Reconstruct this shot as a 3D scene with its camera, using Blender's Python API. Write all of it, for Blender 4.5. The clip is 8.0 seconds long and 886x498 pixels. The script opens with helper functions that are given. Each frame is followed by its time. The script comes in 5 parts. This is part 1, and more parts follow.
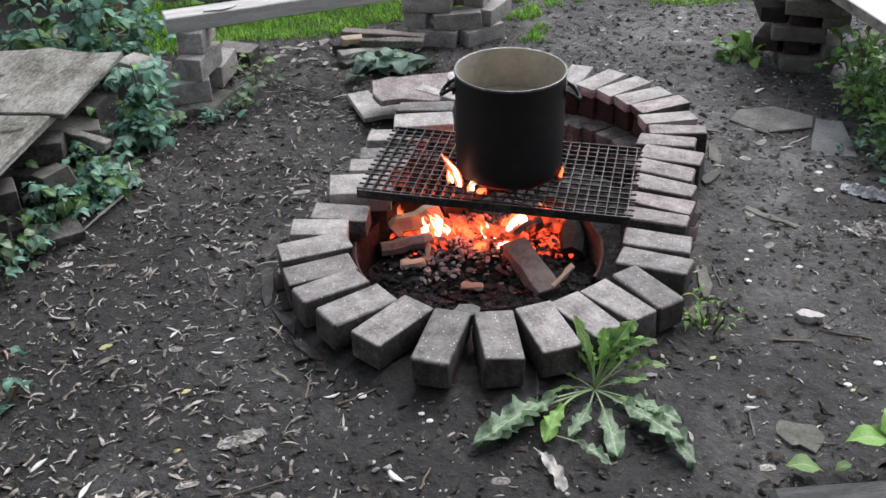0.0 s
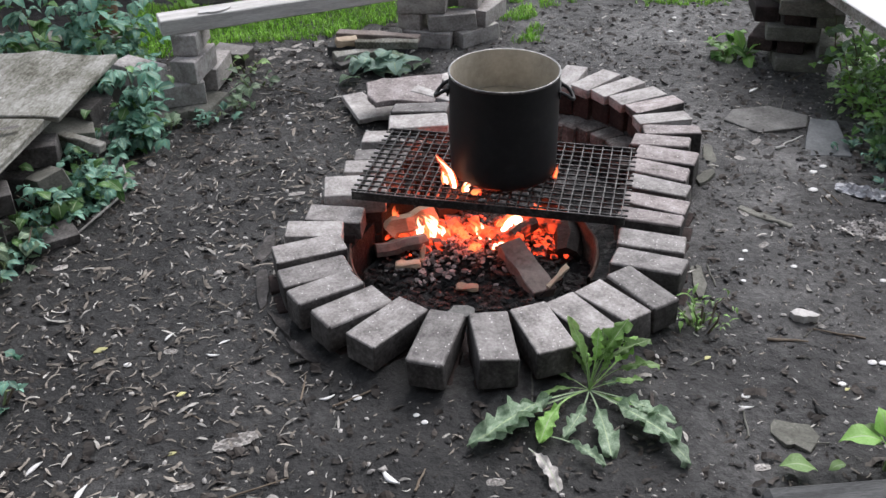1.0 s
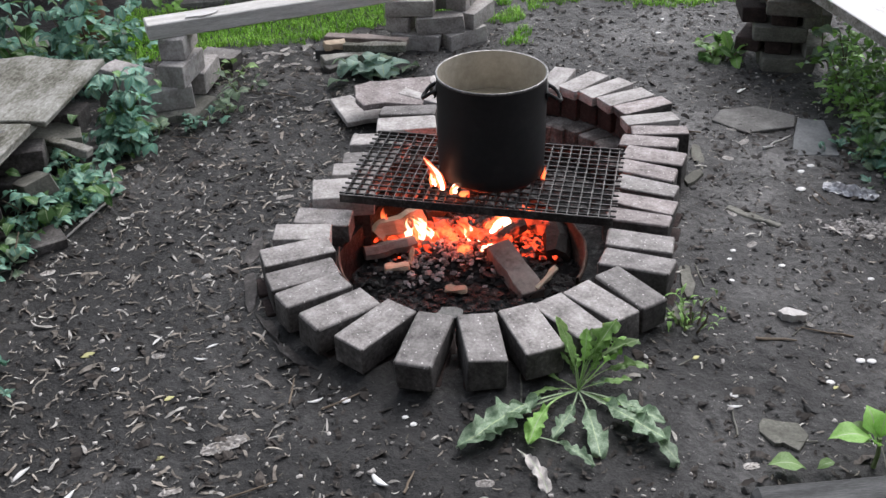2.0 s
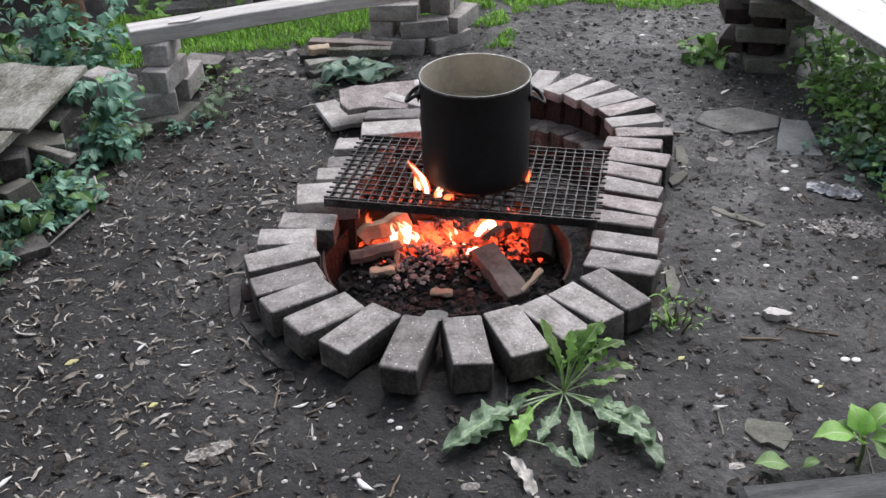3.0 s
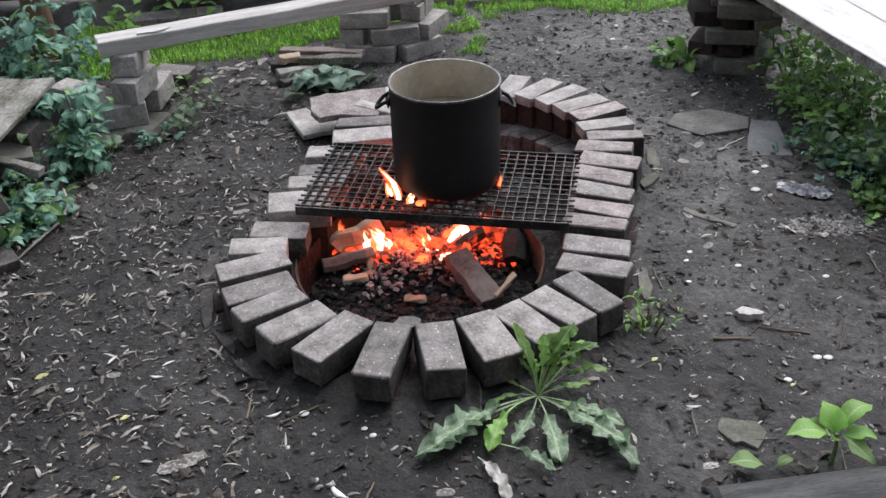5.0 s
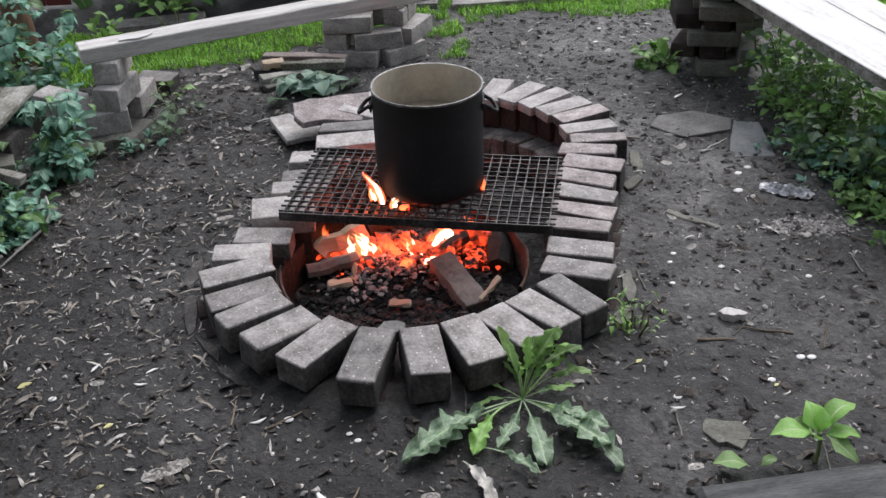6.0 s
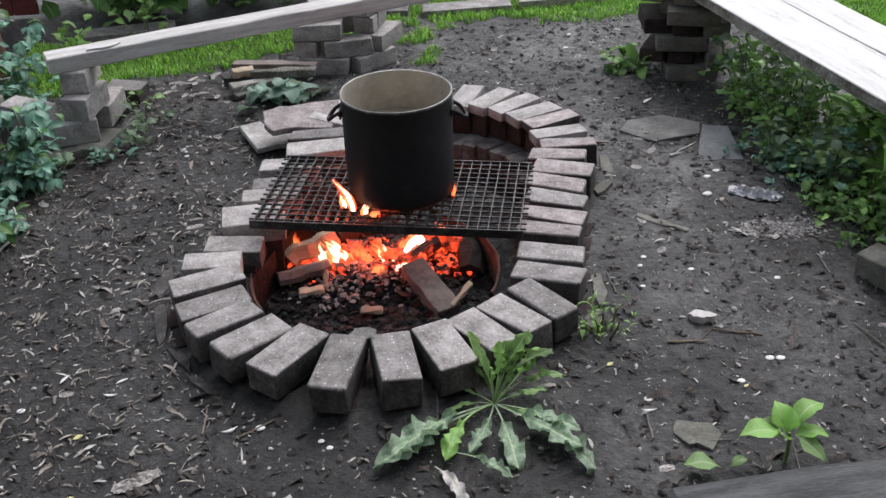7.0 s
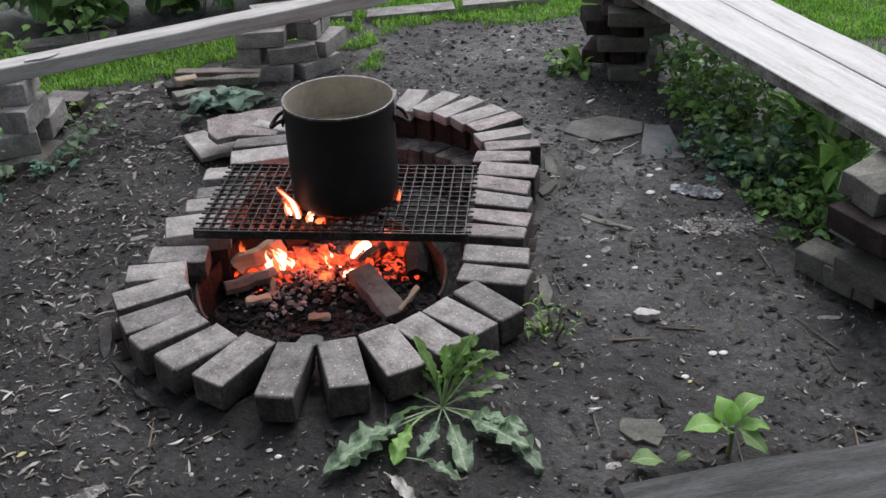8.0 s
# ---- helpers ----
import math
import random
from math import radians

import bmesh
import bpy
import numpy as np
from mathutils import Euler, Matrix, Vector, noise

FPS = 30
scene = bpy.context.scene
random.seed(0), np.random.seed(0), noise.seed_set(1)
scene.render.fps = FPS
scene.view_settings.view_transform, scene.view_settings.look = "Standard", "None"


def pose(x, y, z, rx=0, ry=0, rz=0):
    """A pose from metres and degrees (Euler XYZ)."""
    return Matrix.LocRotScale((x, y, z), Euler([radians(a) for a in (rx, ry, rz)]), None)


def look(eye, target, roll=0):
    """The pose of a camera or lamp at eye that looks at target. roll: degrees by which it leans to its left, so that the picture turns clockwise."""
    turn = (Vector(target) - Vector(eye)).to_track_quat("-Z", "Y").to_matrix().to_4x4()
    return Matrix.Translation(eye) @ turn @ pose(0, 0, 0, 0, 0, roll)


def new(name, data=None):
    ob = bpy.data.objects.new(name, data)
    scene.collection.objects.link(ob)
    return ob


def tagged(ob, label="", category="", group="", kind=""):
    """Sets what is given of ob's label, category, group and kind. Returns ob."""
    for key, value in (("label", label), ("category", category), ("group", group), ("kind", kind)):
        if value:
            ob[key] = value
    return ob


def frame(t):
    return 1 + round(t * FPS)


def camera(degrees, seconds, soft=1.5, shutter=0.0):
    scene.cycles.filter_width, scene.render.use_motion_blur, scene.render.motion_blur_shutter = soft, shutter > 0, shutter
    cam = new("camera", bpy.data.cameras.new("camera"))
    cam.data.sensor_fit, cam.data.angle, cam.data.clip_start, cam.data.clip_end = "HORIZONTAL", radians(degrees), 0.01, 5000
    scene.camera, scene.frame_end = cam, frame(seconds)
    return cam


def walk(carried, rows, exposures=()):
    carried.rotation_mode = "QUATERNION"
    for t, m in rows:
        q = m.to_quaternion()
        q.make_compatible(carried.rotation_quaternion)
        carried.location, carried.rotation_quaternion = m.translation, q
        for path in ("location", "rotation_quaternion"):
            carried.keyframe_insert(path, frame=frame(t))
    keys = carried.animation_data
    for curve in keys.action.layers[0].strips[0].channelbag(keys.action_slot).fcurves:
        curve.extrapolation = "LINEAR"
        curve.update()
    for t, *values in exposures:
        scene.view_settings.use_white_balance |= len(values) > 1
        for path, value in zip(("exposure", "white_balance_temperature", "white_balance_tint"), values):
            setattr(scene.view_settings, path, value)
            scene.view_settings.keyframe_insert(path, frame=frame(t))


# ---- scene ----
cam = camera(46.0, 8.0)
PATH = [
    (0, (0.054, -0.213, 1.667), (0.022, 1.472, 0.59), -1.1),
    (0.5, (0.057, -0.214, 1.67), (0.027, 1.471, 0.593), -1.1),
    (1, (0.063, -0.213, 1.671), (0.035, 1.472, 0.594), -1.3),
    (1.5, (0.068, -0.214, 1.668), (0.046, 1.472, 0.594), -1.4),
    (3, (0.089, -0.214, 1.657), (0.095, 1.481, 0.594), -1.7),
    (3.5, (0.092, -0.213, 1.656), (0.109, 1.483, 0.596), -1.8),
    (4, (0.1, -0.213, 1.654), (0.127, 1.484, 0.597), -2.0),
    (4.5, (0.105, -0.213, 1.65), (0.141, 1.486, 0.597), -2.0),
    (6, (0.122, -0.213, 1.646), (0.19, 1.491, 0.602), -2.3),
    (6.5, (0.128, -0.217, 1.646), (0.214, 1.489, 0.607), -2.2),
    (7, (0.137, -0.218, 1.644), (0.251, 1.49, 0.61), -2.2),
    (7.5, (0.15, -0.22, 1.646), (0.299, 1.486, 0.614), -2.2),
    (8, (0.166, -0.226, 1.652), (0.364, 1.476, 0.619), -2.2),
]
walk(cam, [(t, look(eye, target, roll)) for t, eye, target, roll in PATH],
     [(0.0, 0.29), (1.5, 0.33), (3.5, 0.29), (6.5, 0.2), (7.3, 0.16), (8.0, -0.1)])

# ---- light: dull evening sky, brightest beyond the fire ----
world = bpy.data.worlds.new("sky")
scene.world = world
world.use_nodes = True
wn, wl = world.node_tree.nodes, world.node_tree.links
sky = wn.new("ShaderNodeTexSky")
sky.sky_type, sky.sun_disc = "NISHITA", False
sky.sun_elevation, sky.sun_rotation = radians(50), radians(29)
sky.dust_density, sky.air_density = 1.5, 1.0
soft_sky = wn.new("ShaderNodeHueSaturation")
soft_sky.inputs["Saturation"].default_value = 0.4
wl.new(sky.outputs[0], soft_sky.inputs["Color"])
wl.new(soft_sky.outputs[0], wn["Background"].inputs[0])
wn["Background"].inputs[1].default_value = 0.2

sun = new("sun", bpy.data.lights.new("sun", "SUN"))
sun.data.energy, sun.data.angle, sun.data.color = 2.7, radians(50), (0.985, 0.962, 1.0)
sun.matrix_world = look((1.5, 2.7, 3.7), (0, 0, 0))

fire_light = new("fire_light", bpy.data.lights.new("fire_light", "POINT"))
fire_light.data.energy, fire_light.data.color, fire_light.data.shadow_soft_size = 3.8, (1.0, 0.1, 0.035), 0.09
fire_light.location = (0.1, 2.6, -0.03)


# ---- materials ----
def shader(name):
    m = bpy.data.materials.new(name)
    m.use_nodes = True
    return m, m.node_tree.nodes, m.node_tree.links, m.node_tree.nodes["Principled BSDF"]


def ramp(nodes, stops):
    r = nodes.new("ShaderNodeValToRGB")
    while len(r.color_ramp.elements) < len(stops):
        r.color_ramp.elements.new(0.5)
    for e, (p, c) in zip(r.color_ramp.elements, stops):
        e.position, e.color = p, (*c, 1)
    return r


def surface(name, stops, scale=8.0, fine=90.0, rough=0.85, bump=0.4, depth=0.004, specks=None, speck_scale=120.0,
            speck_size=0.18, vary=0.35, metal=0.0, stretch=(1, 1, 1), island=False, spec=0.3):
    """Mottled matter: a broad stain, a fine grain, optional specks; every object a little different."""
    m, n, l, b = shader(name)
    co = n.new("ShaderNodeTexCoord")
    mp = n.new("ShaderNodeMapping")
    mp.inputs["Scale"].default_value = stretch
    info = n.new("ShaderNodeObjectInfo")
    geo = n.new("ShaderNodeNewGeometry")
    rnd = geo.outputs["Random Per Island"] if island else info.outputs["Random"]
    shift = n.new("ShaderNodeMath")
    shift.operation = "MULTIPLY"
    shift.inputs[1].default_value = 0.0 if island else 37.0
    l.new(info.outputs["Random"], shift.inputs[0])
    add = n.new("ShaderNodeVectorMath")
    l.new(co.outputs["Object"], add.inputs[0])
    l.new(shift.outputs[0], add.inputs[1])
    l.new(add.outputs[0], mp.inputs[0])
    big, small = n.new("ShaderNodeTexNoise"), n.new("ShaderNodeTexNoise")
    for t, s, d in ((big, scale, 4.0), (small, fine, 5.0)):
        t.inputs["Scale"].default_value, t.inputs["Detail"].default_value, t.inputs["Roughness"].default_value = s, d, 0.65
        l.new(mp.outputs[0], t.inputs["Vector"])
    mixed = n.new("ShaderNodeMath")
    mixed.operation = "MULTIPLY_ADD"
    mixed.inputs[1].default_value = 0.45
    l.new(small.outputs[0], mixed.inputs[0])
    half = n.new("ShaderNodeMath")
    half.operation = "MULTIPLY"
    half.inputs[1].default_value = 0.6
    l.new(big.outputs[0], half.inputs[0])
    l.new(half.outputs[0], mixed.inputs[2])
    r = ramp(n, stops)
    l.new(mixed.outputs[0], r.inputs[0])
    out = r.outputs[0]
    val = n.new("ShaderNodeHueSaturation")
    amount = n.new("ShaderNodeMapRange")
    amount.inputs["To Min"].default_value, amount.inputs["To Max"].default_value = 1 - vary, 1 + vary
    l.new(rnd, amount.inputs[0])
    l.new(amount.outputs[0], val.inputs["Value"])
    l.new(out, val.inputs["Color"])
    out = val.outputs[0]
    if specks:
        v = n.new("ShaderNodeTexVoronoi")
        v.inputs["Scale"].default_value = speck_scale
        l.new(mp.outputs[0], v.inputs["Vector"])
        edge = n.new("ShaderNodeMapRange")
        edge.inputs["From Min"].default_value, edge.inputs["From Max"].default_value = speck_size, speck_size * 0.6
        l.new(v.outputs["Distance"], edge.inputs[0])
        rare = n.new("ShaderNodeMath")
        rare.operation = "MULTIPLY"
        keep = n.new("ShaderNodeMath")
        keep.operation = "GREATER_THAN"
        keep.inputs[1].default_value = 0.66
        part_c = n.new("ShaderNodeSeparateColor")
        l.new(v.outputs["Color"], part_c.inputs[0])
        l.new(part_c.outputs[0], keep.inputs[0])
        l.new(keep.outputs[0], rare.inputs[0])
        l.new(edge.outputs[0], rare.inputs[1])
        mix = n.new("ShaderNodeMix")
        mix.data_type = "RGBA"
        mix.inputs["B"].default_value = (*specks, 1)
        l.new(rare.outputs[0], mix.inputs["Factor"])
        l.new(out, mix.inputs["A"])
        out = mix.outputs["Result"]
    l.new(out, b.inputs["Base Color"])
    b.inputs["Roughness"].default_value, b.inputs["Metallic"].default_value = rough, metal
    b.inputs["Specular IOR Level"].default_value = spec
    bp = n.new("ShaderNodeBump")
    bp.inputs["Strength"].default_value, bp.inputs["Distance"].default_value = bump, depth
    l.new(mixed.outputs[0], bp.inputs["Height"])
    l.new(bp.outputs[0], b.inputs["Normal"])
    return m


def leafy(name, stops, rough=0.45, vary=0.45):
    m = surface(name, stops, scale=25, fine=160, rough=rough, bump=0.35, depth=0.002, vary=vary)
    b = m.node_tree.nodes["Principled BSDF"]
    b.inputs["Subsurface Weight"].default_value = 0.0
    b.inputs["Specular IOR Level"].default_value = 0.4
    tr = m.node_tree.nodes.new("ShaderNodeBsdfTranslucent")
    mix = m.node_tree.nodes.new("ShaderNodeMixShader")
    mix.inputs[0].default_value = 0.35
    l = m.node_tree.links
    src = b.inputs["Base Color"].links[0].from_socket
    l.new(src, tr.inputs[0])
    l.new(b.outputs[0], mix.inputs[1])
    l.new(tr.outputs[0], mix.inputs[2])
    l.new(mix.outputs[0], m.node_tree.nodes["Material Output"].inputs[0])
    return m


def flame_matter(name, low, high, strength, veil):
    """Burning gas: bright at its root, redder and thinner towards the tip."""
    m, n, l, b = shader(name)
    n.remove(b)
    co = n.new("ShaderNodeTexCoord")
    sep = n.new("ShaderNodeSeparateXYZ")
    l.new(co.outputs["Generated"], sep.inputs[0])
    r = ramp(n, ((0.0, low), (0.55, low), (1.0, high)))
    l.new(sep.outputs["Z"], r.inputs[0])
    em = n.new("ShaderNodeEmission")
    em.inputs[1].default_value = strength
    l.new(r.outputs[0], em.inputs[0])
    nz = n.new("ShaderNodeTexNoise")
    nz.inputs["Scale"].default_value = 28.0
    mp = n.new("ShaderNodeMapping")
    mp.inputs["Scale"].default_value = (1, 1, 0.3)
    l.new(co.outputs["Object"], mp.inputs[0])
    l.new(mp.outputs[0], nz.inputs["Vector"])
    gap = n.new("ShaderNodeMapRange")
    gap.inputs["From Min"].default_value, gap.inputs["From Max"].default_value = 0.35, 0.65
    gap.inputs["To Min"].default_value, gap.inputs["To Max"].default_value = max(0.0, veil - 0.35), min(1.0, veil + 0.35)
    l.new(nz.outputs[0], gap.inputs[0])
    thin = n.new("ShaderNodeMapRange")
    thin.inputs["From Min"].default_value, thin.inputs["From Max"].default_value = 0.35, 1.0
    thin.inputs["To Max"].default_value = 0.75
    l.new(sep.outputs["Z"], thin.inputs[0])
    total = n.new("ShaderNodeMath")
    total.use_clamp = True
    l.new(gap.outputs[0], total.inputs[0])
    l.new(thin.outputs[0], total.inputs[1])
    tr, mix = n.new("ShaderNodeBsdfTransparent"), n.new("ShaderNodeMixShader")
    l.new(total.outputs[0], mix.inputs[0])
    l.new(em.outputs[0], mix.inputs[1])
    l.new(tr.outputs[0], mix.inputs[2])
    l.new(mix.outputs[0], n["Material Output"].inputs[0])
    return m


SOIL = surface("damp_soil", ((0.35, (0.004, 0.0038, 0.0038)), (0.46, (0.013, 0.0124, 0.0122)), (0.56, (0.032, 0.031, 0.03)), (0.7, (0.08, 0.077, 0.075))),
               scale=2.6, fine=50, rough=0.68, bump=1.0, depth=0.02, specks=(0.26, 0.245, 0.23), speck_scale=95, speck_size=0.14, vary=0.0, spec=0.36)


def pale_patches(m):
    """Trodden earth grows paler beyond and beside the ring, darker near, with ragged edges."""
    n, l = m.node_tree.nodes, m.node_tree.links
    b = n["Principled BSDF"]
    co, sep = n.new("ShaderNodeTexCoord"), n.new("ShaderNodeSeparateXYZ")
    l.new(co.outputs["Object"], sep.inputs[0])
    nz = n.new("ShaderNodeTexNoise")
    nz.inputs["Scale"].default_value, nz.inputs["Detail"].default_value, nz.inputs["Roughness"].default_value = 2.4, 6.0, 0.65
    l.new(co.outputs["Object"], nz.inputs["Vector"])
    steps = []
    for op, src, k in (("MULTIPLY", sep.outputs["X"], 0.42), ("MULTIPLY", sep.outputs["Y"], 0.36), ("MULTIPLY", nz.outputs[0], 2.4)):
        node = n.new("ShaderNodeMath")
        node.operation = op
        node.inputs[1].default_value = k
        l.new(src, node.inputs[0])
        steps.append(node.outputs[0])
    total = steps[0]
    for s in steps[1:]:
        node = n.new("ShaderNodeMath")
        l.new(total, node.inputs[0])
        l.new(s, node.inputs[1])
        total = node.outputs[0]
    rng_node = n.new("ShaderNodeMapRange")
    rng_node.inputs["From Min"].default_value, rng_node.inputs["From Max"].default_value = 1.8, 2.95
    rng_node.inputs["To Min"].default_value, rng_node.inputs["To Max"].default_value = 0.68, 2.3
    l.new(total, rng_node.inputs[0])
    hue = n.new("ShaderNodeHueSaturation")
    l.new(rng_node.outputs[0], hue.inputs["Value"])
    l.new(b.inputs["Base Color"].links[0].from_socket, hue.inputs["Color"])
    l.new(hue.outputs[0], b.inputs["Base Color"])


pale_patches(SOIL)
PAVER = surface("worn_paver", ((0.34, (0.05, 0.044, 0.041)), (0.45, (0.13, 0.117, 0.111)), (0.56, (0.215, 0.197, 0.188)), (0.7, (0.34, 0.32, 0.308))),
                scale=16, fine=110, rough=0.68, bump=0.6, depth=0.004, specks=(0.66, 0.63, 0.6), speck_scale=90, speck_size=0.2, vary=0.3, spec=0.5)
RED_PAVER = surface("reddish_paver", ((0.34, (0.055, 0.044, 0.041)), (0.44, (0.155, 0.127, 0.121)), (0.55, (0.25, 0.213, 0.205)), (0.7, (0.39, 0.35, 0.34))),
                    scale=16, fine=110, rough=0.68, bump=0.6, depth=0.004, specks=(0.6, 0.56, 0.53), speck_scale=85, speck_size=0.22, vary=0.22, spec=0.5)
# Dark paver: soil stain together with shade painted into the colour.
SOILED_SHADED = surface("soiled_shaded_paver", ((0.34, (0.012, 0.011, 0.01)), (0.46, (0.04, 0.036, 0.034)), (0.58, (0.085, 0.078, 0.074)), (0.72, (0.19, 0.175, 0.168))), scale=9, fine=90, rough=0.85, bump=0.6, depth=0.004, vary=0.2)
PALE_PAVER = surface("pale_paver", ((0.3, (0.1, 0.09, 0.083)), (0.44, (0.24, 0.22, 0.208)), (0.55, (0.36, 0.335, 0.32)), (0.7, (0.52, 0.495, 0.475))),
                     scale=13, fine=100, rough=0.75, bump=0.6, depth=0.004, vary=0.15, spec=0.4)
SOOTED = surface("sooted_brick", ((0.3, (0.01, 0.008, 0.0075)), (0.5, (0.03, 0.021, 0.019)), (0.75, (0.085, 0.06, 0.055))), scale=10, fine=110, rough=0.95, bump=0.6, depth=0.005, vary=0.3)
ASHEN = surface("ash_dusted_brick", ((0.3, (0.04, 0.032, 0.03)), (0.5, (0.1, 0.085, 0.078)), (0.7, (0.3, 0.28, 0.26))), scale=12, fine=110, rough=0.95, bump=0.6, depth=0.005, vary=0.3)
MOSSY = surface("grimy_paver", ((0.25, (0.05, 0.05, 0.042)), (0.5, (0.12, 0.117, 0.1)), (0.65, (0.2, 0.195, 0.17)), (0.8, (0.27, 0.26, 0.23))),
                scale=11, fine=120, rough=0.95, bump=0.5, depth=0.005, vary=0.3)
SLATE = surface("flat_stone", ((0.34, (0.05, 0.048, 0.044)), (0.5, (0.105, 0.101, 0.095)), (0.68, (0.19, 0.184, 0.174))), scale=9, fine=120, rough=0.8, bump=0.4, depth=0.003, vary=0.2)
TILE = surface("grey_tile", ((0.3, (0.075, 0.078, 0.08)), (0.5, (0.15, 0.155, 0.157)), (0.7, (0.24, 0.245, 0.246))), scale=9, fine=120, rough=0.75, bump=0.3, depth=0.003, vary=0.1)
PALE_STONE = surface("pale_stone", ((0.3, (0.28, 0.26, 0.25)), (0.6, (0.48, 0.46, 0.44)), (0.8, (0.6, 0.58, 0.56))), scale=20, fine=150, rough=0.9, bump=0.6, depth=0.004, vary=0.2)
PEBBLE = surface("small_stones", ((0.3, (0.16, 0.15, 0.14)), (0.6, (0.35, 0.33, 0.31)), (0.8, (0.5, 0.48, 0.46))), scale=20, fine=200, rough=0.85, vary=0.7, island=True)
CHIP = surface("dry_litter", ((0.3, (0.07, 0.06, 0.05)), (0.5, (0.16, 0.14, 0.118)), (0.75, (0.3, 0.275, 0.24))), scale=30, fine=160, rough=0.85, vary=0.85, island=True)
WEATHERED = surface("silvered_plank", ((0.33, (0.2, 0.18, 0.16)), (0.44, (0.4, 0.385, 0.37)), (0.58, (0.52, 0.51, 0.5)), (0.75, (0.62, 0.61, 0.61))), scale=3, fine=40, rough=0.55, bump=0.35,
                    depth=0.002, vary=0.05, stretch=(1.0, 9.0, 9.0), spec=0.5)
BARKY = surface("grey_beam", ((0.3, (0.26, 0.245, 0.225)), (0.5, (0.45, 0.43, 0.41)), (0.7, (0.66, 0.645, 0.62))), scale=4, fine=45, rough=0.8, bump=0.5,
                depth=0.003, vary=0.05, stretch=(1.0, 9.0, 9.0))
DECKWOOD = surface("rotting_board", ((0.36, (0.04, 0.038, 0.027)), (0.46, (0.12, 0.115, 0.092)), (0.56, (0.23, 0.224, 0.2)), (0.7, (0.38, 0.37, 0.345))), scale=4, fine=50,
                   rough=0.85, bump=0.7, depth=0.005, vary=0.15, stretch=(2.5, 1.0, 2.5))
TIMBER = surface("dark_timber", ((0.34, (0.02, 0.021, 0.021)), (0.5, (0.055, 0.056, 0.056)), (0.68, (0.12, 0.122, 0.121))), scale=4, fine=50, rough=0.8, bump=0.5,
                 depth=0.004, vary=0.1, stretch=(1.0, 8.0, 8.0))
SPLIT = surface("split_wood", ((0.3, (0.28, 0.2, 0.13)), (0.5, (0.46, 0.36, 0.26)), (0.75, (0.62, 0.53, 0.42))), scale=5, fine=60, rough=0.8, bump=0.5, depth=0.004, vary=0.2, stretch=(1.0, 8.0, 8.0))
CHAR = surface("charred_wood", ((0.3, (0.012, 0.011, 0.011)), (0.6, (0.04, 0.035, 0.033)), (0.8, (0.16, 0.15, 0.145))), scale=15, fine=90, rough=0.8, bump=0.9, depth=0.008, vary=0.5)
SCORCHED = surface("scorched_block", ((0.3, (0.11, 0.085, 0.073)), (0.5, (0.25, 0.205, 0.185)), (0.75, (0.38, 0.33, 0.305))), scale=9, fine=80, rough=0.75, bump=0.4, depth=0.003, vary=0.1)
COAL = surface("coal_and_ash", ((0.34, (0.006, 0.006, 0.006)), (0.54, (0.02, 0.02, 0.02)), (0.7, (0.12, 0.117, 0.115))), scale=12, fine=90, rough=0.85, bump=0.9, depth=0.01, vary=0.0)
COALS = surface("loose_coals", ((0.3, (0.006, 0.006, 0.006)), (0.6, (0.026, 0.025, 0.025)), (0.8, (0.16, 0.155, 0.15))), scale=30, fine=140, rough=0.7, bump=0.8, depth=0.004, vary=0.7, island=True)
IRON = surface("soot_black_iron", ((0.34, (0.012, 0.012, 0.012)), (0.52, (0.04, 0.038, 0.037)), (0.68, (0.13, 0.125, 0.12))), scale=20, fine=140, rough=0.5, bump=0.3, depth=0.001, vary=0.0, metal=0.5, spec=0.5)
ENAMEL = surface("sooted_pot", ((0.3, (0.010, 0.010, 0.011)), (0.6, (0.018, 0.018, 0.019)), (0.8, (0.03, 0.03, 0.031))), scale=7, fine=60, rough=0.55, bump=0.25, depth=0.001, vary=0.0, spec=0.2)
POT_INSIDE = surface("stained_steel", ((0.3, (0.28, 0.25, 0.2)), (0.6, (0.45, 0.41, 0.34)), (0.8, (0.55, 0.52, 0.45))), scale=9, fine=60, rough=0.5, bump=0.15, depth=0.001, vary=0.0, metal=0.25, spec=0.5)
RIM = surface("bare_rim", ((0.3, (0.05, 0.05, 0.05)), (0.55, (0.16, 0.155, 0.15)), (0.75, (0.35, 0.34, 0.33))), scale=30, fine=120, rough=0.4, bump=0.2, depth=0.001, vary=0.0, metal=0.7)
BROTH = surface("broth", ((0.3, (0.2, 0.17, 0.12)), (0.7, (0.34, 0.3, 0.22))), scale=20, fine=90, rough=0.25, bump=0.2, depth=0.003, vary=0.0, spec=0.5)
FOIL = surface("crumpled_foil", ((0.3, (0.2, 0.2, 0.21)), (0.6, (0.5, 0.5, 0.52)), (0.8, (0.7, 0.7, 0.72))), scale=40, fine=150, rough=0.35, bump=0.9, depth=0.006, vary=0.0, metal=0.6)
ASH = surface("pale_ash", ((0.3, (0.1, 0.095, 0.09)), (0.55, (0.25, 0.235, 0.225)), (0.75, (0.4, 0.38, 0.37))), scale=14, fine=110, rough=0.95, bump=0.7, depth=0.006, vary=0.5, island=True)
PINK_ASH = surface("ember_ash", ((0.3, (0.1, 0.085, 0.08)), (0.5, (0.27, 0.235, 0.225)), (0.75, (0.45, 0.42, 0.41))), scale=25, fine=120, rough=0.95, bump=0.8, depth=0.005, vary=0.6, island=True)
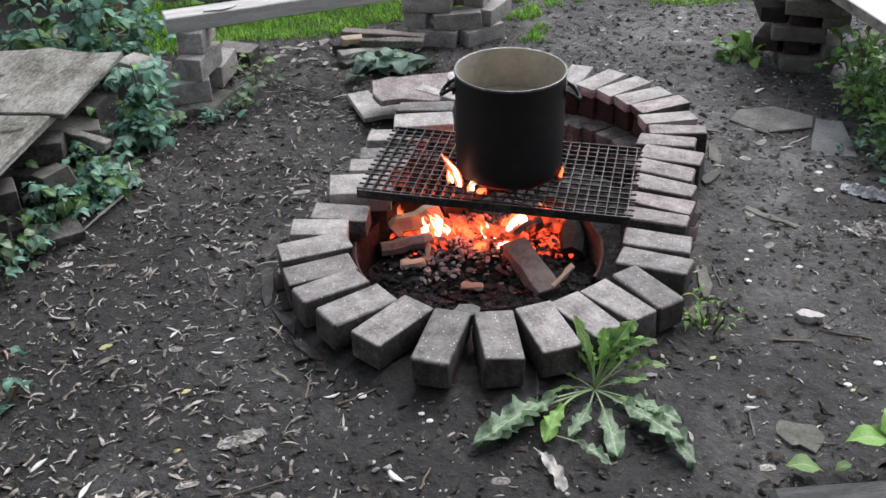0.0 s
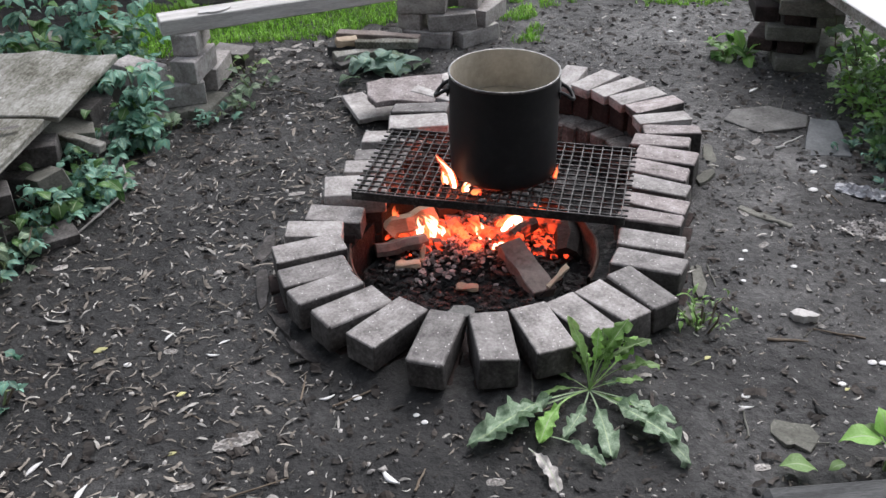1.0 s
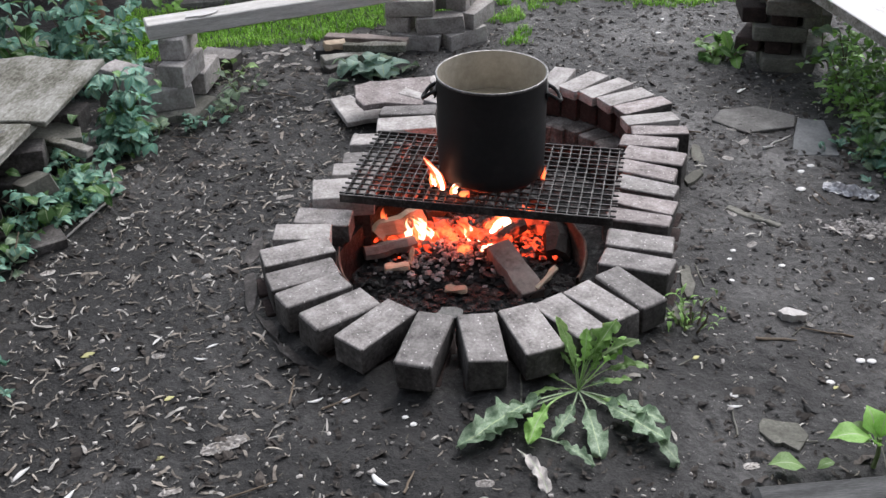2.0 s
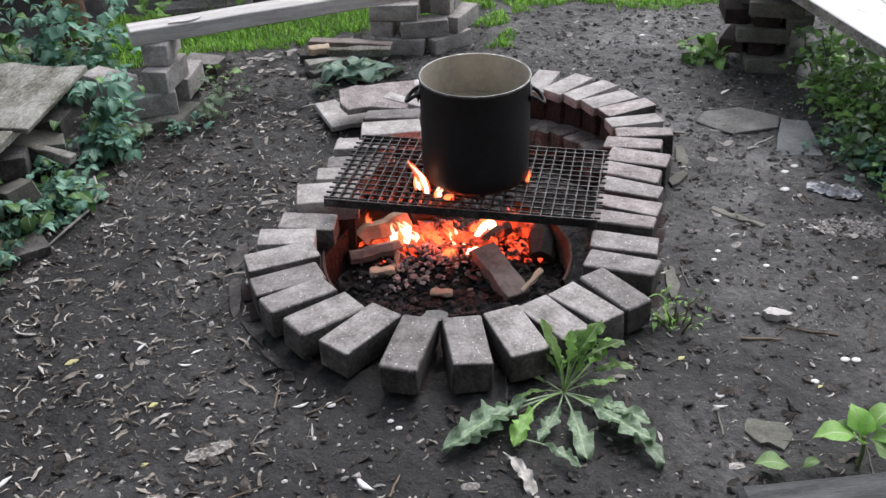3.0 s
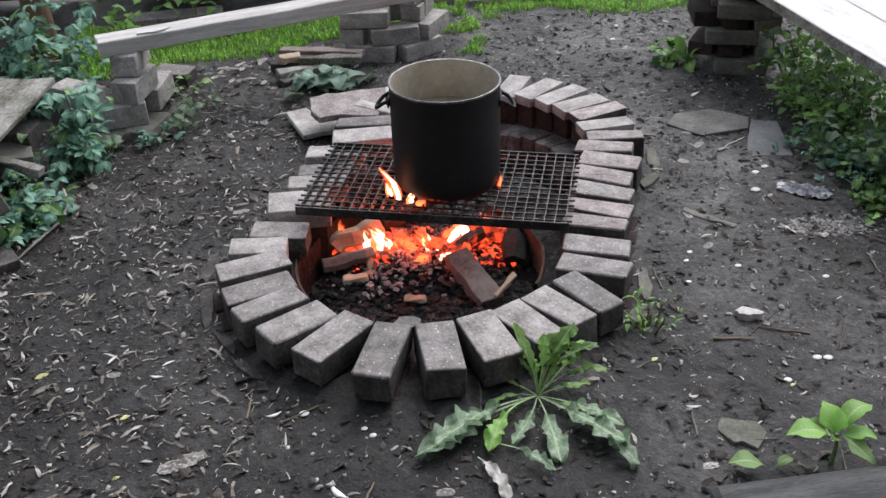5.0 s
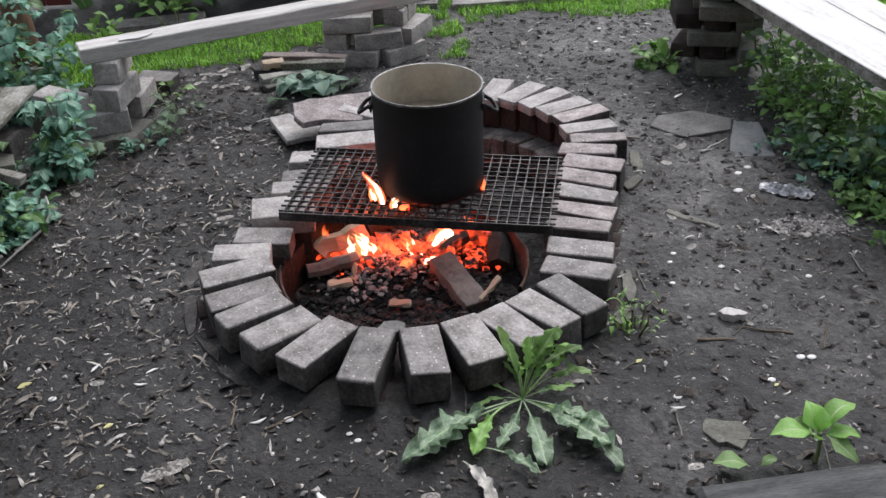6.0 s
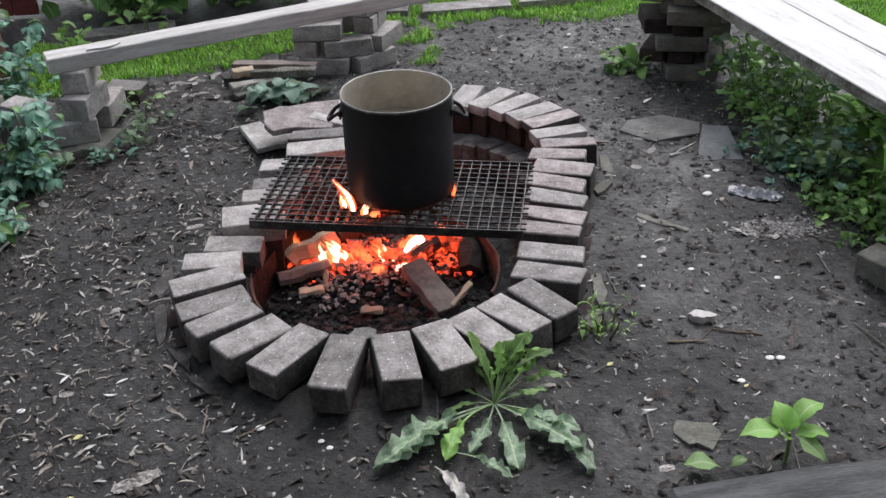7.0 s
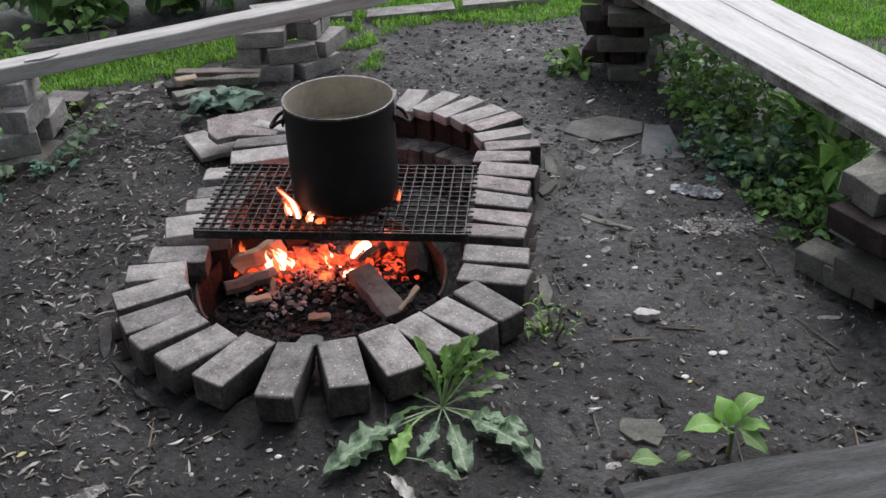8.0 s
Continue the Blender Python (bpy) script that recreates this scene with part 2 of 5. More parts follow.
RUST = surface("scorched_rust", ((0.3, (0.025, 0.016, 0.013)), (0.5, (0.075, 0.047, 0.037)), (0.7, (0.17, 0.12, 0.1))), scale=8, fine=80, rough=0.85, bump=0.5, depth=0.003, vary=0.0)
WHITE = surface("white_petal", ((0.3, (0.6, 0.58, 0.56)), (0.7, (0.8, 0.79, 0.77))), scale=20, fine=120, rough=0.7, bump=0.1, vary=0.1)
YELLOW = surface("yellow_leaf", ((0.3, (0.4, 0.38, 0.16)), (0.7, (0.58, 0.55, 0.28))), scale=20, fine=120, rough=0.7, bump=0.1, vary=0.2)
DRY_LEAF = surface("dry_grey_leaf", ((0.3, (0.26, 0.24, 0.22)), (0.7, (0.52, 0.49, 0.46))), scale=30, fine=120, rough=0.85, bump=0.4, depth=0.003, vary=0.3)
IVY = leafy("creeper_leaf", ((0.3, (0.07, 0.17, 0.11)), (0.5, (0.15, 0.32, 0.235)), (0.7, (0.28, 0.47, 0.38))))
DUSTY = leafy("dusty_leaf", ((0.34, (0.07, 0.125, 0.065)), (0.5, (0.17, 0.255, 0.155)), (0.66, (0.34, 0.425, 0.3))), vary=0.3)
LIME = leafy("young_leaf", ((0.3, (0.12, 0.27, 0.04)), (0.5, (0.22, 0.43, 0.09)), (0.7, (0.34, 0.55, 0.18))))
WEED = leafy("weed_leaf", ((0.3, (0.1, 0.2, 0.05)), (0.5, (0.19, 0.33, 0.1)), (0.7, (0.31, 0.45, 0.18))))
PALE_LEAF = leafy("wilted_leaf", ((0.3, (0.16, 0.27, 0.2)), (0.5, (0.26, 0.39, 0.31)), (0.7, (0.38, 0.5, 0.42))), vary=0.25)
HEDGE = leafy("hedge_leaf", ((0.3, (0.05, 0.12, 0.03)), (0.5, (0.1, 0.22, 0.06)), (0.7, (0.18, 0.33, 0.11))))
GRASS = surface("lawn_blades", ((0.3, (0.11, 0.27, 0.02)), (0.5, (0.26, 0.52, 0.06)), (0.7, (0.4, 0.64, 0.12))), scale=6, fine=60, rough=0.55, bump=0.0, vary=0.45, island=True)
RIB = surface("pale_midrib", ((0.3, (0.25, 0.34, 0.16)), (0.7, (0.42, 0.5, 0.3))), scale=20, fine=90, rough=0.5, bump=0.1, vary=0.2)
STEM = surface("green_stem", ((0.3, (0.1, 0.16, 0.05)), (0.7, (0.25, 0.3, 0.15))), scale=20, fine=90, rough=0.6, bump=0.2, vary=0.2)
TWIG = surface("brown_twig", ((0.3, (0.07, 0.05, 0.035)), (0.7, (0.2, 0.16, 0.12))), scale=20, fine=90, rough=0.85, bump=0.4, depth=0.002, vary=0.3)
BARK = surface("tree_bark", ((0.3, (0.06, 0.035, 0.022)), (0.55, (0.14, 0.085, 0.055)), (0.75, (0.24, 0.16, 0.11))), scale=9, fine=70, rough=0.9, bump=0.9, depth=0.01, vary=0.0, stretch=(1, 1, 0.3))
WALL = surface("dull_wall", ((0.3, (0.05, 0.045, 0.04)), (0.7, (0.09, 0.08, 0.075))), scale=2, fine=30, rough=0.9, bump=0.4, depth=0.01, vary=0.0)
RED_WALL = surface("dark_red_boards", ((0.3, (0.07, 0.015, 0.015)), (0.7, (0.16, 0.04, 0.035))), scale=4, fine=40, rough=0.8, bump=0.3, vary=0.0)
FLAME = flame_matter("flame", (1.0, 0.2, 0.06), (1.0, 0.06, 0.02), 2.5, 0.45)
FLAME_HOT = flame_matter("hot_flame", (1.0, 0.66, 0.46), (1.0, 0.26, 0.1), 6.5, 0.05)
HALO = flame_matter("thin_flame", (1.0, 0.05, 0.02), (1.0, 0.035, 0.012), 2.1, 0.62)


def ember_matter(name, low, high, strength):
    """Charred wood or coal that glows red in patches."""
    m = surface(name, ((0.3, (0.02, 0.018, 0.017)), (0.6, (0.08, 0.07, 0.067)), (0.8, (0.25, 0.23, 0.22))), scale=18, fine=110, rough=0.9, bump=0.9, depth=0.006, vary=0.5)
    n, l = m.node_tree.nodes, m.node_tree.links
    co, nz, edge = n.new("ShaderNodeTexCoord"), n.new("ShaderNodeTexNoise"), n.new("ShaderNodeMapRange")
    nz.inputs["Scale"].default_value, nz.inputs["Detail"].default_value = 26.0, 5.0
    l.new(co.outputs["Object"], nz.inputs["Vector"])
    edge.inputs["From Min"].default_value, edge.inputs["From Max"].default_value = low, high
    edge.inputs["To Max"].default_value = strength
    l.new(nz.outputs[0], edge.inputs[0])
    b = n["Principled BSDF"]
    b.inputs["Emission Color"].default_value = (1.0, 0.07, 0.02, 1)
    l.new(edge.outputs[0], b.inputs["Emission Strength"])
    return m


GLOW = ember_matter("ember_glow", 0.45, 0.64, 2.2)
HOT_LOG = ember_matter("glowing_char", 0.46, 0.68, 1.5)
DARK_CHIP = surface("rotting_litter", ((0.3, (0.012, 0.01, 0.009)), (0.5, (0.035, 0.029, 0.025)), (0.75, (0.075, 0.064, 0.056))), scale=30, fine=160, rough=0.75, vary=0.6, island=True)
CHIP_PALE = surface("pale_litter", ((0.3, (0.2, 0.185, 0.165)), (0.5, (0.36, 0.34, 0.31)), (0.75, (0.55, 0.53, 0.49))), scale=30, fine=160, rough=0.8, vary=0.4, island=True)


# ---- helpers for building ----
def part(name, bm, material, parent=None, label="", smooth=False):
    me = bpy.data.meshes.new(name)
    bm.to_mesh(me)
    bm.free()
    me.materials.append(material)
    if smooth:
        for p in me.polygons:
            p.use_smooth = True
    ob = new(name, me)
    ob.parent = parent
    return tagged(ob, label)


def placed(name, me, m, parent=None):
    """One more object on a shared mesh."""
    ob = new(name, me)
    ob.parent = parent
    ob.matrix_local = m
    return ob


def thing(name, m, label, category, group="", kind=""):
    ob = new(name)
    ob.empty_display_size = 0.1
    ob.matrix_world = m
    return tagged(ob, label, category, group, kind)


def raw(name, verts, faces, material, smooth=False):
    me = bpy.data.meshes.new(name)
    me.from_pydata(verts, [], faces)
    me.materials.append(material)
    if smooth:
        me.polygons.foreach_set("use_smooth", [True] * len(me.polygons))
    return me


def block(bm, size, m=None, bevel=0.004, jitter=0.0, rng=random, cuts=0, segments=1):
    """A box with worn edges, centred on x and y, standing on z 0."""
    made = bmesh.ops.create_cube(bm, size=1.0)["verts"]
    for v in made:
        v.co = Vector((v.co.x * size[0], v.co.y * size[1], (v.co.z + 0.5) * size[2]))
        v.co += Vector([rng.uniform(-jitter, jitter) for _ in range(3)])
    if cuts:
        edges = list({e for v in made for e in v.link_edges if abs((e.verts[0].co - e.verts[1].co).x) > size[0] * 0.8})
        bmesh.ops.subdivide_edges(bm, edges=edges, cuts=cuts)
        made = [v for v in bm.verts if v.is_valid]
        for v in made:
            if abs(v.co.x) < size[0] * 0.48:
                v.co += Vector((0, rng.uniform(-jitter, jitter), rng.uniform(-jitter, jitter)))
    if bevel:
        edges = list({e for v in made for e in v.link_edges if e.calc_face_angle(0) > 0.6})
        bmesh.ops.bevel(bm, geom=edges, offset=bevel, segments=segments, affect="EDGES")
    if m is not None:
        bmesh.ops.transform(bm, matrix=m, verts=list(bm.verts))
    return bm


def tube(bm, points, radii, sides=8, closed_ends=True):
    rings = []
    pts = [Vector(p) for p in points]
    for i, p in enumerate(pts):
        d = (pts[min(i + 1, len(pts) - 1)] - pts[max(i - 1, 0)]).normalized()
        a = d.orthogonal().normalized() if i == 0 else (prev - d * prev.dot(d)).normalized()
        prev, c = a, d.cross(a)
        rings.append([bm.verts.new(p + radii[i] * (math.cos(u) * a + math.sin(u) * c)) for u in [2 * math.pi * k / sides for k in range(sides)]])
    for r, s in zip(rings, rings[1:]):
        for k in range(sides):
            bm.faces.new((r[k], r[(k + 1) % sides], s[(k + 1) % sides], s[k]))
    if closed_ends:
        bm.faces.new(rings[0][::-1])
        bm.faces.new(rings[-1])
    return bm


def lathe(bm, profile, sides=64):
    rings = [[bm.verts.new((r * math.cos(2 * math.pi * k / sides), r * math.sin(2 * math.pi * k / sides), z)) for k in range(sides)] for r, z in profile]
    for r, s in zip(rings, rings[1:]):
        for k in range(sides):
            bm.faces.new((r[k], r[(k + 1) % sides], s[(k + 1) % sides], s[k]))
    return rings


def slab(bm, outline, thick, rng, rough=0.004):
    """A flat broken stone with an uneven top."""
    fine = []
    for (x0, y0), (x1, y1) in zip(outline, outline[1:] + outline[:1]):
        fine += [(x0, y0), ((x0 + x1) / 2 + rng.uniform(-1, 1) * rough, (y0 + y1) / 2 + rng.uniform(-1, 1) * rough)]
    cx, cy = sum(x for x, _ in fine) / len(fine), sum(y for _, y in fine) / len(fine)
    n, lip = len(fine), min(0.003, thick * 0.25)
    rows = [[bm.verts.new((x + (cx - x) * inset, y + (cy - y) * inset, z)) for x, y in fine] for inset, z in ((0.0, 0.0), (0.0, thick - lip), (0.025, thick))]
    for a, b in zip(rows, rows[1:]):
        for k in range(n):
            bm.faces.new((a[k], a[(k + 1) % n], b[(k + 1) % n], b[k]))
    bm.faces.new(rows[2])
    bm.faces.new(rows[0][::-1])
    bmesh.ops.recalc_face_normals(bm, faces=list(bm.faces))
    return bm


def lump(rng, sx, sy, sz, cuts=1, rough=0.22):
    """A small irregular stone or coal as vertices and faces."""
    bm = bmesh.new()
    bmesh.ops.create_icosphere(bm, subdivisions=cuts, radius=1)
    for v in bm.verts:
        v.co *= 1 + rng.uniform(-rough, rough)
        v.co = Vector((v.co.x * sx, v.co.y * sy, v.co.z * sz))
    return bm


def leaf_data(name, length, width, material, lobes=0, arch=0.25, fold=0.25, droop=0.0, steps=9, seed=1, stalk=0.12, wave=0.08):
    """One leaf along +x from the origin: a folded, arched blade, smooth or lobed at the edge, on a short stalk."""
    rng = random.Random(seed)
    verts, faces = [], []
    for i in range(steps + 1):
        u = i / steps
        blade = max(0.0, (u - stalk) / (1 - stalk))
        w = width / 2 * (math.sin(math.pi * min(1, blade ** (1.35 if lobes else 0.8))) ** 0.8) + 0.006 * length + 0.004 * (1 - u)
        wide = {-1: w, 1: w}
        for side in (-1, 1):
            if lobes and 0 < blade < 0.97:
                wide[side] *= 0.28 + 0.85 * abs(math.sin(math.pi * lobes * (blade + 0.05 * side + 0.03 * math.sin(seed + 7 * u)))) * rng.uniform(0.65, 1.2)
            elif 0 < blade < 0.97:
                wide[side] *= 1 + 0.13 * (i % 2) - 0.05 * rng.random()
        zc = length * (arch * math.sin(math.pi * u * 0.75) - droop * u * u)
        for s in (-1, -0.5, -0.05, 0.05, 0.5, 1):
            ripple = wave * width * math.sin(9 * u + 2 * s + seed) * abs(s) * (blade > 0)
            verts.append((length * u * (1 - 0.06 * abs(s) * (1 if lobes else 0)), s * wide[1 if s > 0 else -1], zc + abs(s) * w * fold + ripple))
    for i in range(steps):
        for k in range(5):
            a = 6 * i + k
            faces.append((a, a + 1, a + 7, a + 6))
    me = raw(name, verts, faces, material, True)
    me.materials.append(RIB)
    for i, f in enumerate(me.polygons):
        f.material_index = 1 if i % 5 == 2 else 0
    return me


def aim(p, azimuth, lift, roll=0.0, size=1.0):
    """The pose of a leaf at p that points to azimuth and rises by lift, in degrees."""
    return Matrix.Translation(p) @ Matrix.Rotation(radians(azimuth), 4, "Z") @ Matrix.Rotation(radians(-lift), 4, "Y") @ Matrix.Rotation(radians(roll), 4, "X") @ Matrix.Scale(size, 4)


# ---- the fire ring: place, turn of the outer end, length and width of every top brick ----
FRONT = [(-0.35, 2.233, 197, 0.2, 0.096), (-0.325, 2.138, 202, 0.192, 0.088), (-0.285, 2.036, 212, 0.19, 0.086), (-0.214, 1.957, 219, 0.195, 0.096), (-0.117, 1.9, 228, 0.2, 0.096),
         (0.008, 1.835, 255, 0.21, 0.098), (0.146, 1.827, 276, 0.205, 0.1), (0.267, 1.857, 289, 0.195, 0.098), (0.372, 1.908, 303, 0.19, 0.098), (0.459, 1.966, 308, 0.19, 0.095), (0.541, 2.028, 306, 0.185, 0.094)]
RIGHT = [(0.581, 2.15, 336, 0.195, 0.09), (0.605, 2.26, 346, 0.188, 0.096), (0.62, 2.385, 341, 0.19, 0.074), (0.648, 2.468, 339, 0.19, 0.078), (0.675, 2.563, 337, 0.19, 0.088), (0.694, 2.667, 337, 0.185, 0.09),
         (0.735, 2.765, 338, 0.195, 0.084), (0.738, 2.87, 344, 0.19, 0.076), (0.788, 2.955, 353, 0.19, 0.074)]
CAP = [(0.77, 3.05, 12, 0.19, 0.078), (0.764, 3.155, 21, 0.195, 0.08), (0.715, 3.238, 28, 0.2, 0.082), (0.655, 3.31, 35, 0.2, 0.08), (0.58, 3.37, 46, 0.2, 0.082),
       (0.487, 3.415, 65, 0.2, 0.085), (0.387, 3.435, 80, 0.2, 0.088), (0.28, 3.43, 92, 0.2, 0.09), (0.175, 3.41, 104, 0.2, 0.09), (0.075, 3.36, 118, 0.2, 0.09)]
LEFT = [(0.0, 3.27, 150, 0.2, 0.085), (-0.06, 3.16, 177, 0.2, 0.07), (-0.065, 3.055, 180, 0.2, 0.115), (-0.15, 2.925, 178, 0.2, 0.09), (-0.172, 2.805, 184, 0.19, 0.076), (-0.2, 2.722, 184, 0.19, 0.078),
        (-0.25, 2.607, 186, 0.19, 0.115), (-0.305, 2.49, 172, 0.17, 0.09), (-0.352, 2.353, 181, 0.165, 0.088)]
RING = FRONT + RIGHT + CAP + LEFT
TOP = 0.115
PIT_FLOOR = -0.145


def inside_ring(x, y, grow=0.0):
    cx, cy, hit = 0.22, 2.62, False
    pts = [(a + (a - cx) * grow, b + (b - cy) * grow) for a, b, *_ in RING]
    for (x0, y0), (x1, y1) in zip(pts, pts[1:] + pts[:1]):
        if (y0 > y) != (y1 > y) and x < (x1 - x0) * (y - y0) / (y1 - y0) + x0:
            hit = not hit
    return hit


def ground_z(x, y):
    """Trodden earth: gentle swells, clods and crumbs; level far off."""
    near = max(0.0, 1 - max(abs(x - 0.2) / 5, abs(y - 2.6) / 5))
    z = 0.02 * noise.noise((x * 1.1, y * 1.1, 3.1)) + 0.009 * noise.noise((x * 6, y * 6, 1.7)) + 0.006 * noise.noise((x * 19, y * 19, 5.2)) + 0.004 * noise.noise((x * 48, y * 48, 9.4))
    bank = 0.0
    if -0.75 < x < 1.15 and 1.45 < y < 3.75:
        gap = min((x - a) ** 2 + (y - b) ** 2 for a, b, *_ in RING) ** 0.5
        bank = 0.03 * max(0.0, 1 - gap / 0.2) * (0.7 + 0.6 * noise.noise((x * 9, y * 9, 7.7)))
    return z * min(1.0, near * 2) + bank


def steps_out(lo, hi, fine, far):
    """Fine steps between lo and hi, then ever wider ones out to far."""
    mid = list(np.arange(lo, hi + fine, fine))
    out, d = [], fine
    left, right = lo, mid[-1]
    while left > -far or right < far:
        d *= 1.35
        left, right = left - d, right + d
        out.append((left, right))
    return [a for a, _ in out[::-1]] + mid + [b for _, b in out]


gx, gy = steps_out(-1.5, 2.0, 0.0135, 400), steps_out(1.15, 4.6, 0.0135, 400)
verts = [(x, y, ground_z(x, y) if abs(x) < 6 and abs(y) < 9 else 0.0) for y in gy for x in gx]
W = len(gx)
faces = []
for j in range(len(gy) - 1):
    for i in range(W - 1):
        mx, my = (gx[i] + gx[i + 1]) / 2, (gy[j] + gy[j + 1]) / 2
        if -0.6 < mx < 1.0 and 1.7 < my < 3.6 and inside_ring(mx, my):
            continue
        a = j * W + i
        faces.append((a, a + 1, a + W + 1, a + W))
ground = tagged(new("ground", raw("ground", verts, faces, SOIL, True)), "dark trodden damp earth strewn with litter", "ground", kind="structure")

# An unseen wall, added behind the viewer to keep sky light off near sides.
wall = part("wall_south", block(bmesh.new(), (9.0, 0.2, 3.4), pose(0, -0.95, -0.05), bevel=0), WALL)
tagged(wall, "added unseen dark wall blocking light from behind the viewer", "wall", kind="structure")

# ---- fire pit ----
pit = thing("fire_pit", pose(0, 0, 0), "oval fire pit ringed with worn concrete paving bricks", "fire pit")
kinds = []
for k in range(8):
    rr = random.Random(100 + k)
    for mat in (PAVER, RED_PAVER, PALE_PAVER, SOOTED, ASHEN, MOSSY, SOILED_SHADED):
        bm = block(bmesh.new(), (0.2, 0.1, 0.08), bevel=rr.uniform(0.004, 0.007), jitter=0.0045, rng=rr)
        bm.verts.ensure_lookup_table()
        bm.normal_update()
        for v in bm.verts:
            v.co += 0.0012 * noise.noise_vector(v.co * 40 + Vector((k, 0, 0)))
        me = bpy.data.meshes.new("brick")
        soft = [sum((f.normal * f.calc_area() for f in v.link_faces), Vector()).normalized() for v in bm.verts]
        for f in bm.faces:
            f.smooth = True
        bm.to_mesh(me)
        bm.free()
        me.normals_split_custom_set_from_vertices(soft)
        me.materials.append(mat)
        # Sides darker than tops: soil stain plus painted-in shade.
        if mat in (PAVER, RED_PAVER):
            me.materials.append(SOILED_SHADED)
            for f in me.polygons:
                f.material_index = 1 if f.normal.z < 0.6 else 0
        kinds.append((mat, me))


def brick_mesh(mat, rng):
    return rng.choice([me for mt, me in kinds if mt is mat])


def brick_at(x, y, z, turn, length, width, mat, parent, rng, height=0.08, tilt=0.0, lean=0.0):
    m = pose(x, y, z, lean, tilt, turn) @ Matrix.Diagonal((length / 0.2, width / 0.1, height / 0.08, 1))
    return placed("brick", brick_mesh(mat, rng), m, parent)


rng = random.Random(5)
for n, (x, y, turn, length, width) in enumerate(RING):
    reddish = RING.index((x, y, turn, length, width)) in range(13, 22)
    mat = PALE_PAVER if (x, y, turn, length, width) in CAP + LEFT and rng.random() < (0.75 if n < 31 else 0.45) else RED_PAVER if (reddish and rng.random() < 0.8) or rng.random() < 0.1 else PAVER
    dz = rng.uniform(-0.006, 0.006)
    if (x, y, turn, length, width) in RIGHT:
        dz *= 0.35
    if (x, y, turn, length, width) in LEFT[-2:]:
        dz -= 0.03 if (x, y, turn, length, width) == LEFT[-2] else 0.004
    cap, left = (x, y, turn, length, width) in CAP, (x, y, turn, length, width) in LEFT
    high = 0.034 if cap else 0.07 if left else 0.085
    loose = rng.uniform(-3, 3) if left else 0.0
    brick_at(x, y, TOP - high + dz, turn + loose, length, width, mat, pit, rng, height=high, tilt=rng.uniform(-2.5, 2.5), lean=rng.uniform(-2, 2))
    away = Vector((math.cos(radians(turn)), math.sin(radians(turn))))
    for course in range(3):
        push = -0.03 - 0.008 * course + rng.uniform(-0.006, 0.006)
        if cap:
            push = 0.012 if course == 0 else -0.075 + rng.uniform(-0.01, 0.01)
        if (x < -0.2 and 2.1 < y < 2.75) or (x > 0.55 and y < 2.6):
            push = 0.02 + rng.uniform(-0.005, 0.005)
        z = TOP - high - 0.007 - 0.082 * (course + 1)
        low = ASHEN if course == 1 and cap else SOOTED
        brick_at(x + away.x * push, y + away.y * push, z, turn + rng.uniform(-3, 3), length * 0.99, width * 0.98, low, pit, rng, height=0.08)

# Earth packed into the joints under the ring.
bm = bmesh.new()
inner = []
for x, y, turn, length, width in RING:
    away = Vector((math.cos(radians(turn)), math.sin(radians(turn)), 0))
    c = Vector((x, y, 0))
    inner.append((c - away * 0.078, c + away * 0.06))
rings = [[bm.verts.new((a.x, a.y, -0.25)) for a, b in inner], [bm.verts.new((a.x, a.y, 0.0)) for a, b in inner], [bm.verts.new((b.x, b.y, 0.0)) for a, b in inner], [bm.verts.new((b.x, b.y, -0.05)) for a, b in inner]]
for r, s in zip(rings, rings[1:]):
    for k in range(len(r)):
        bm.faces.new((r[k], r[(k + 1) % len(r)], s[(k + 1) % len(r)], s[k]))
part("packed_earth", bm, SOIL, pit, "dark earth packed between the bricks")

# The bed of coal and ash on the pit's floor.
N = 70
verts, faces = [], []
for j in range(N):
    for i in range(N):
        x, y = -0.45 + 1.4 * i / (N - 1), 1.8 + 1.75 * j / (N - 1)
        hump = 0.06 * math.exp(-((x - 0.15) ** 2 + (y - 2.62) ** 2) / 0.08)
        verts.append((x, y, PIT_FLOOR + hump + 0.03 * noise.noise((x * 9, y * 9, 2)) + 0.018 * noise.noise((x * 30, y * 30, 4))))
faces = [(j * N + i, j * N + i + 1, (j + 1) * N + i + 1, (j + 1) * N + i) for j in range(N - 1) for i in range(N - 1)]
bed = new("ash_bed", raw("ash_bed", verts, faces, COAL))
bed.parent = pit
tagged(bed, "black coal and grey ash on the pit floor")


def bed_z(x, y):
    return PIT_FLOOR + 0.06 * math.exp(-((x - 0.15) ** 2 + (y - 2.62) ** 2) / 0.08) + 0.03 * noise.noise((x * 9, y * 9, 2)) + 0.018 * noise.noise((x * 30, y * 30, 4))


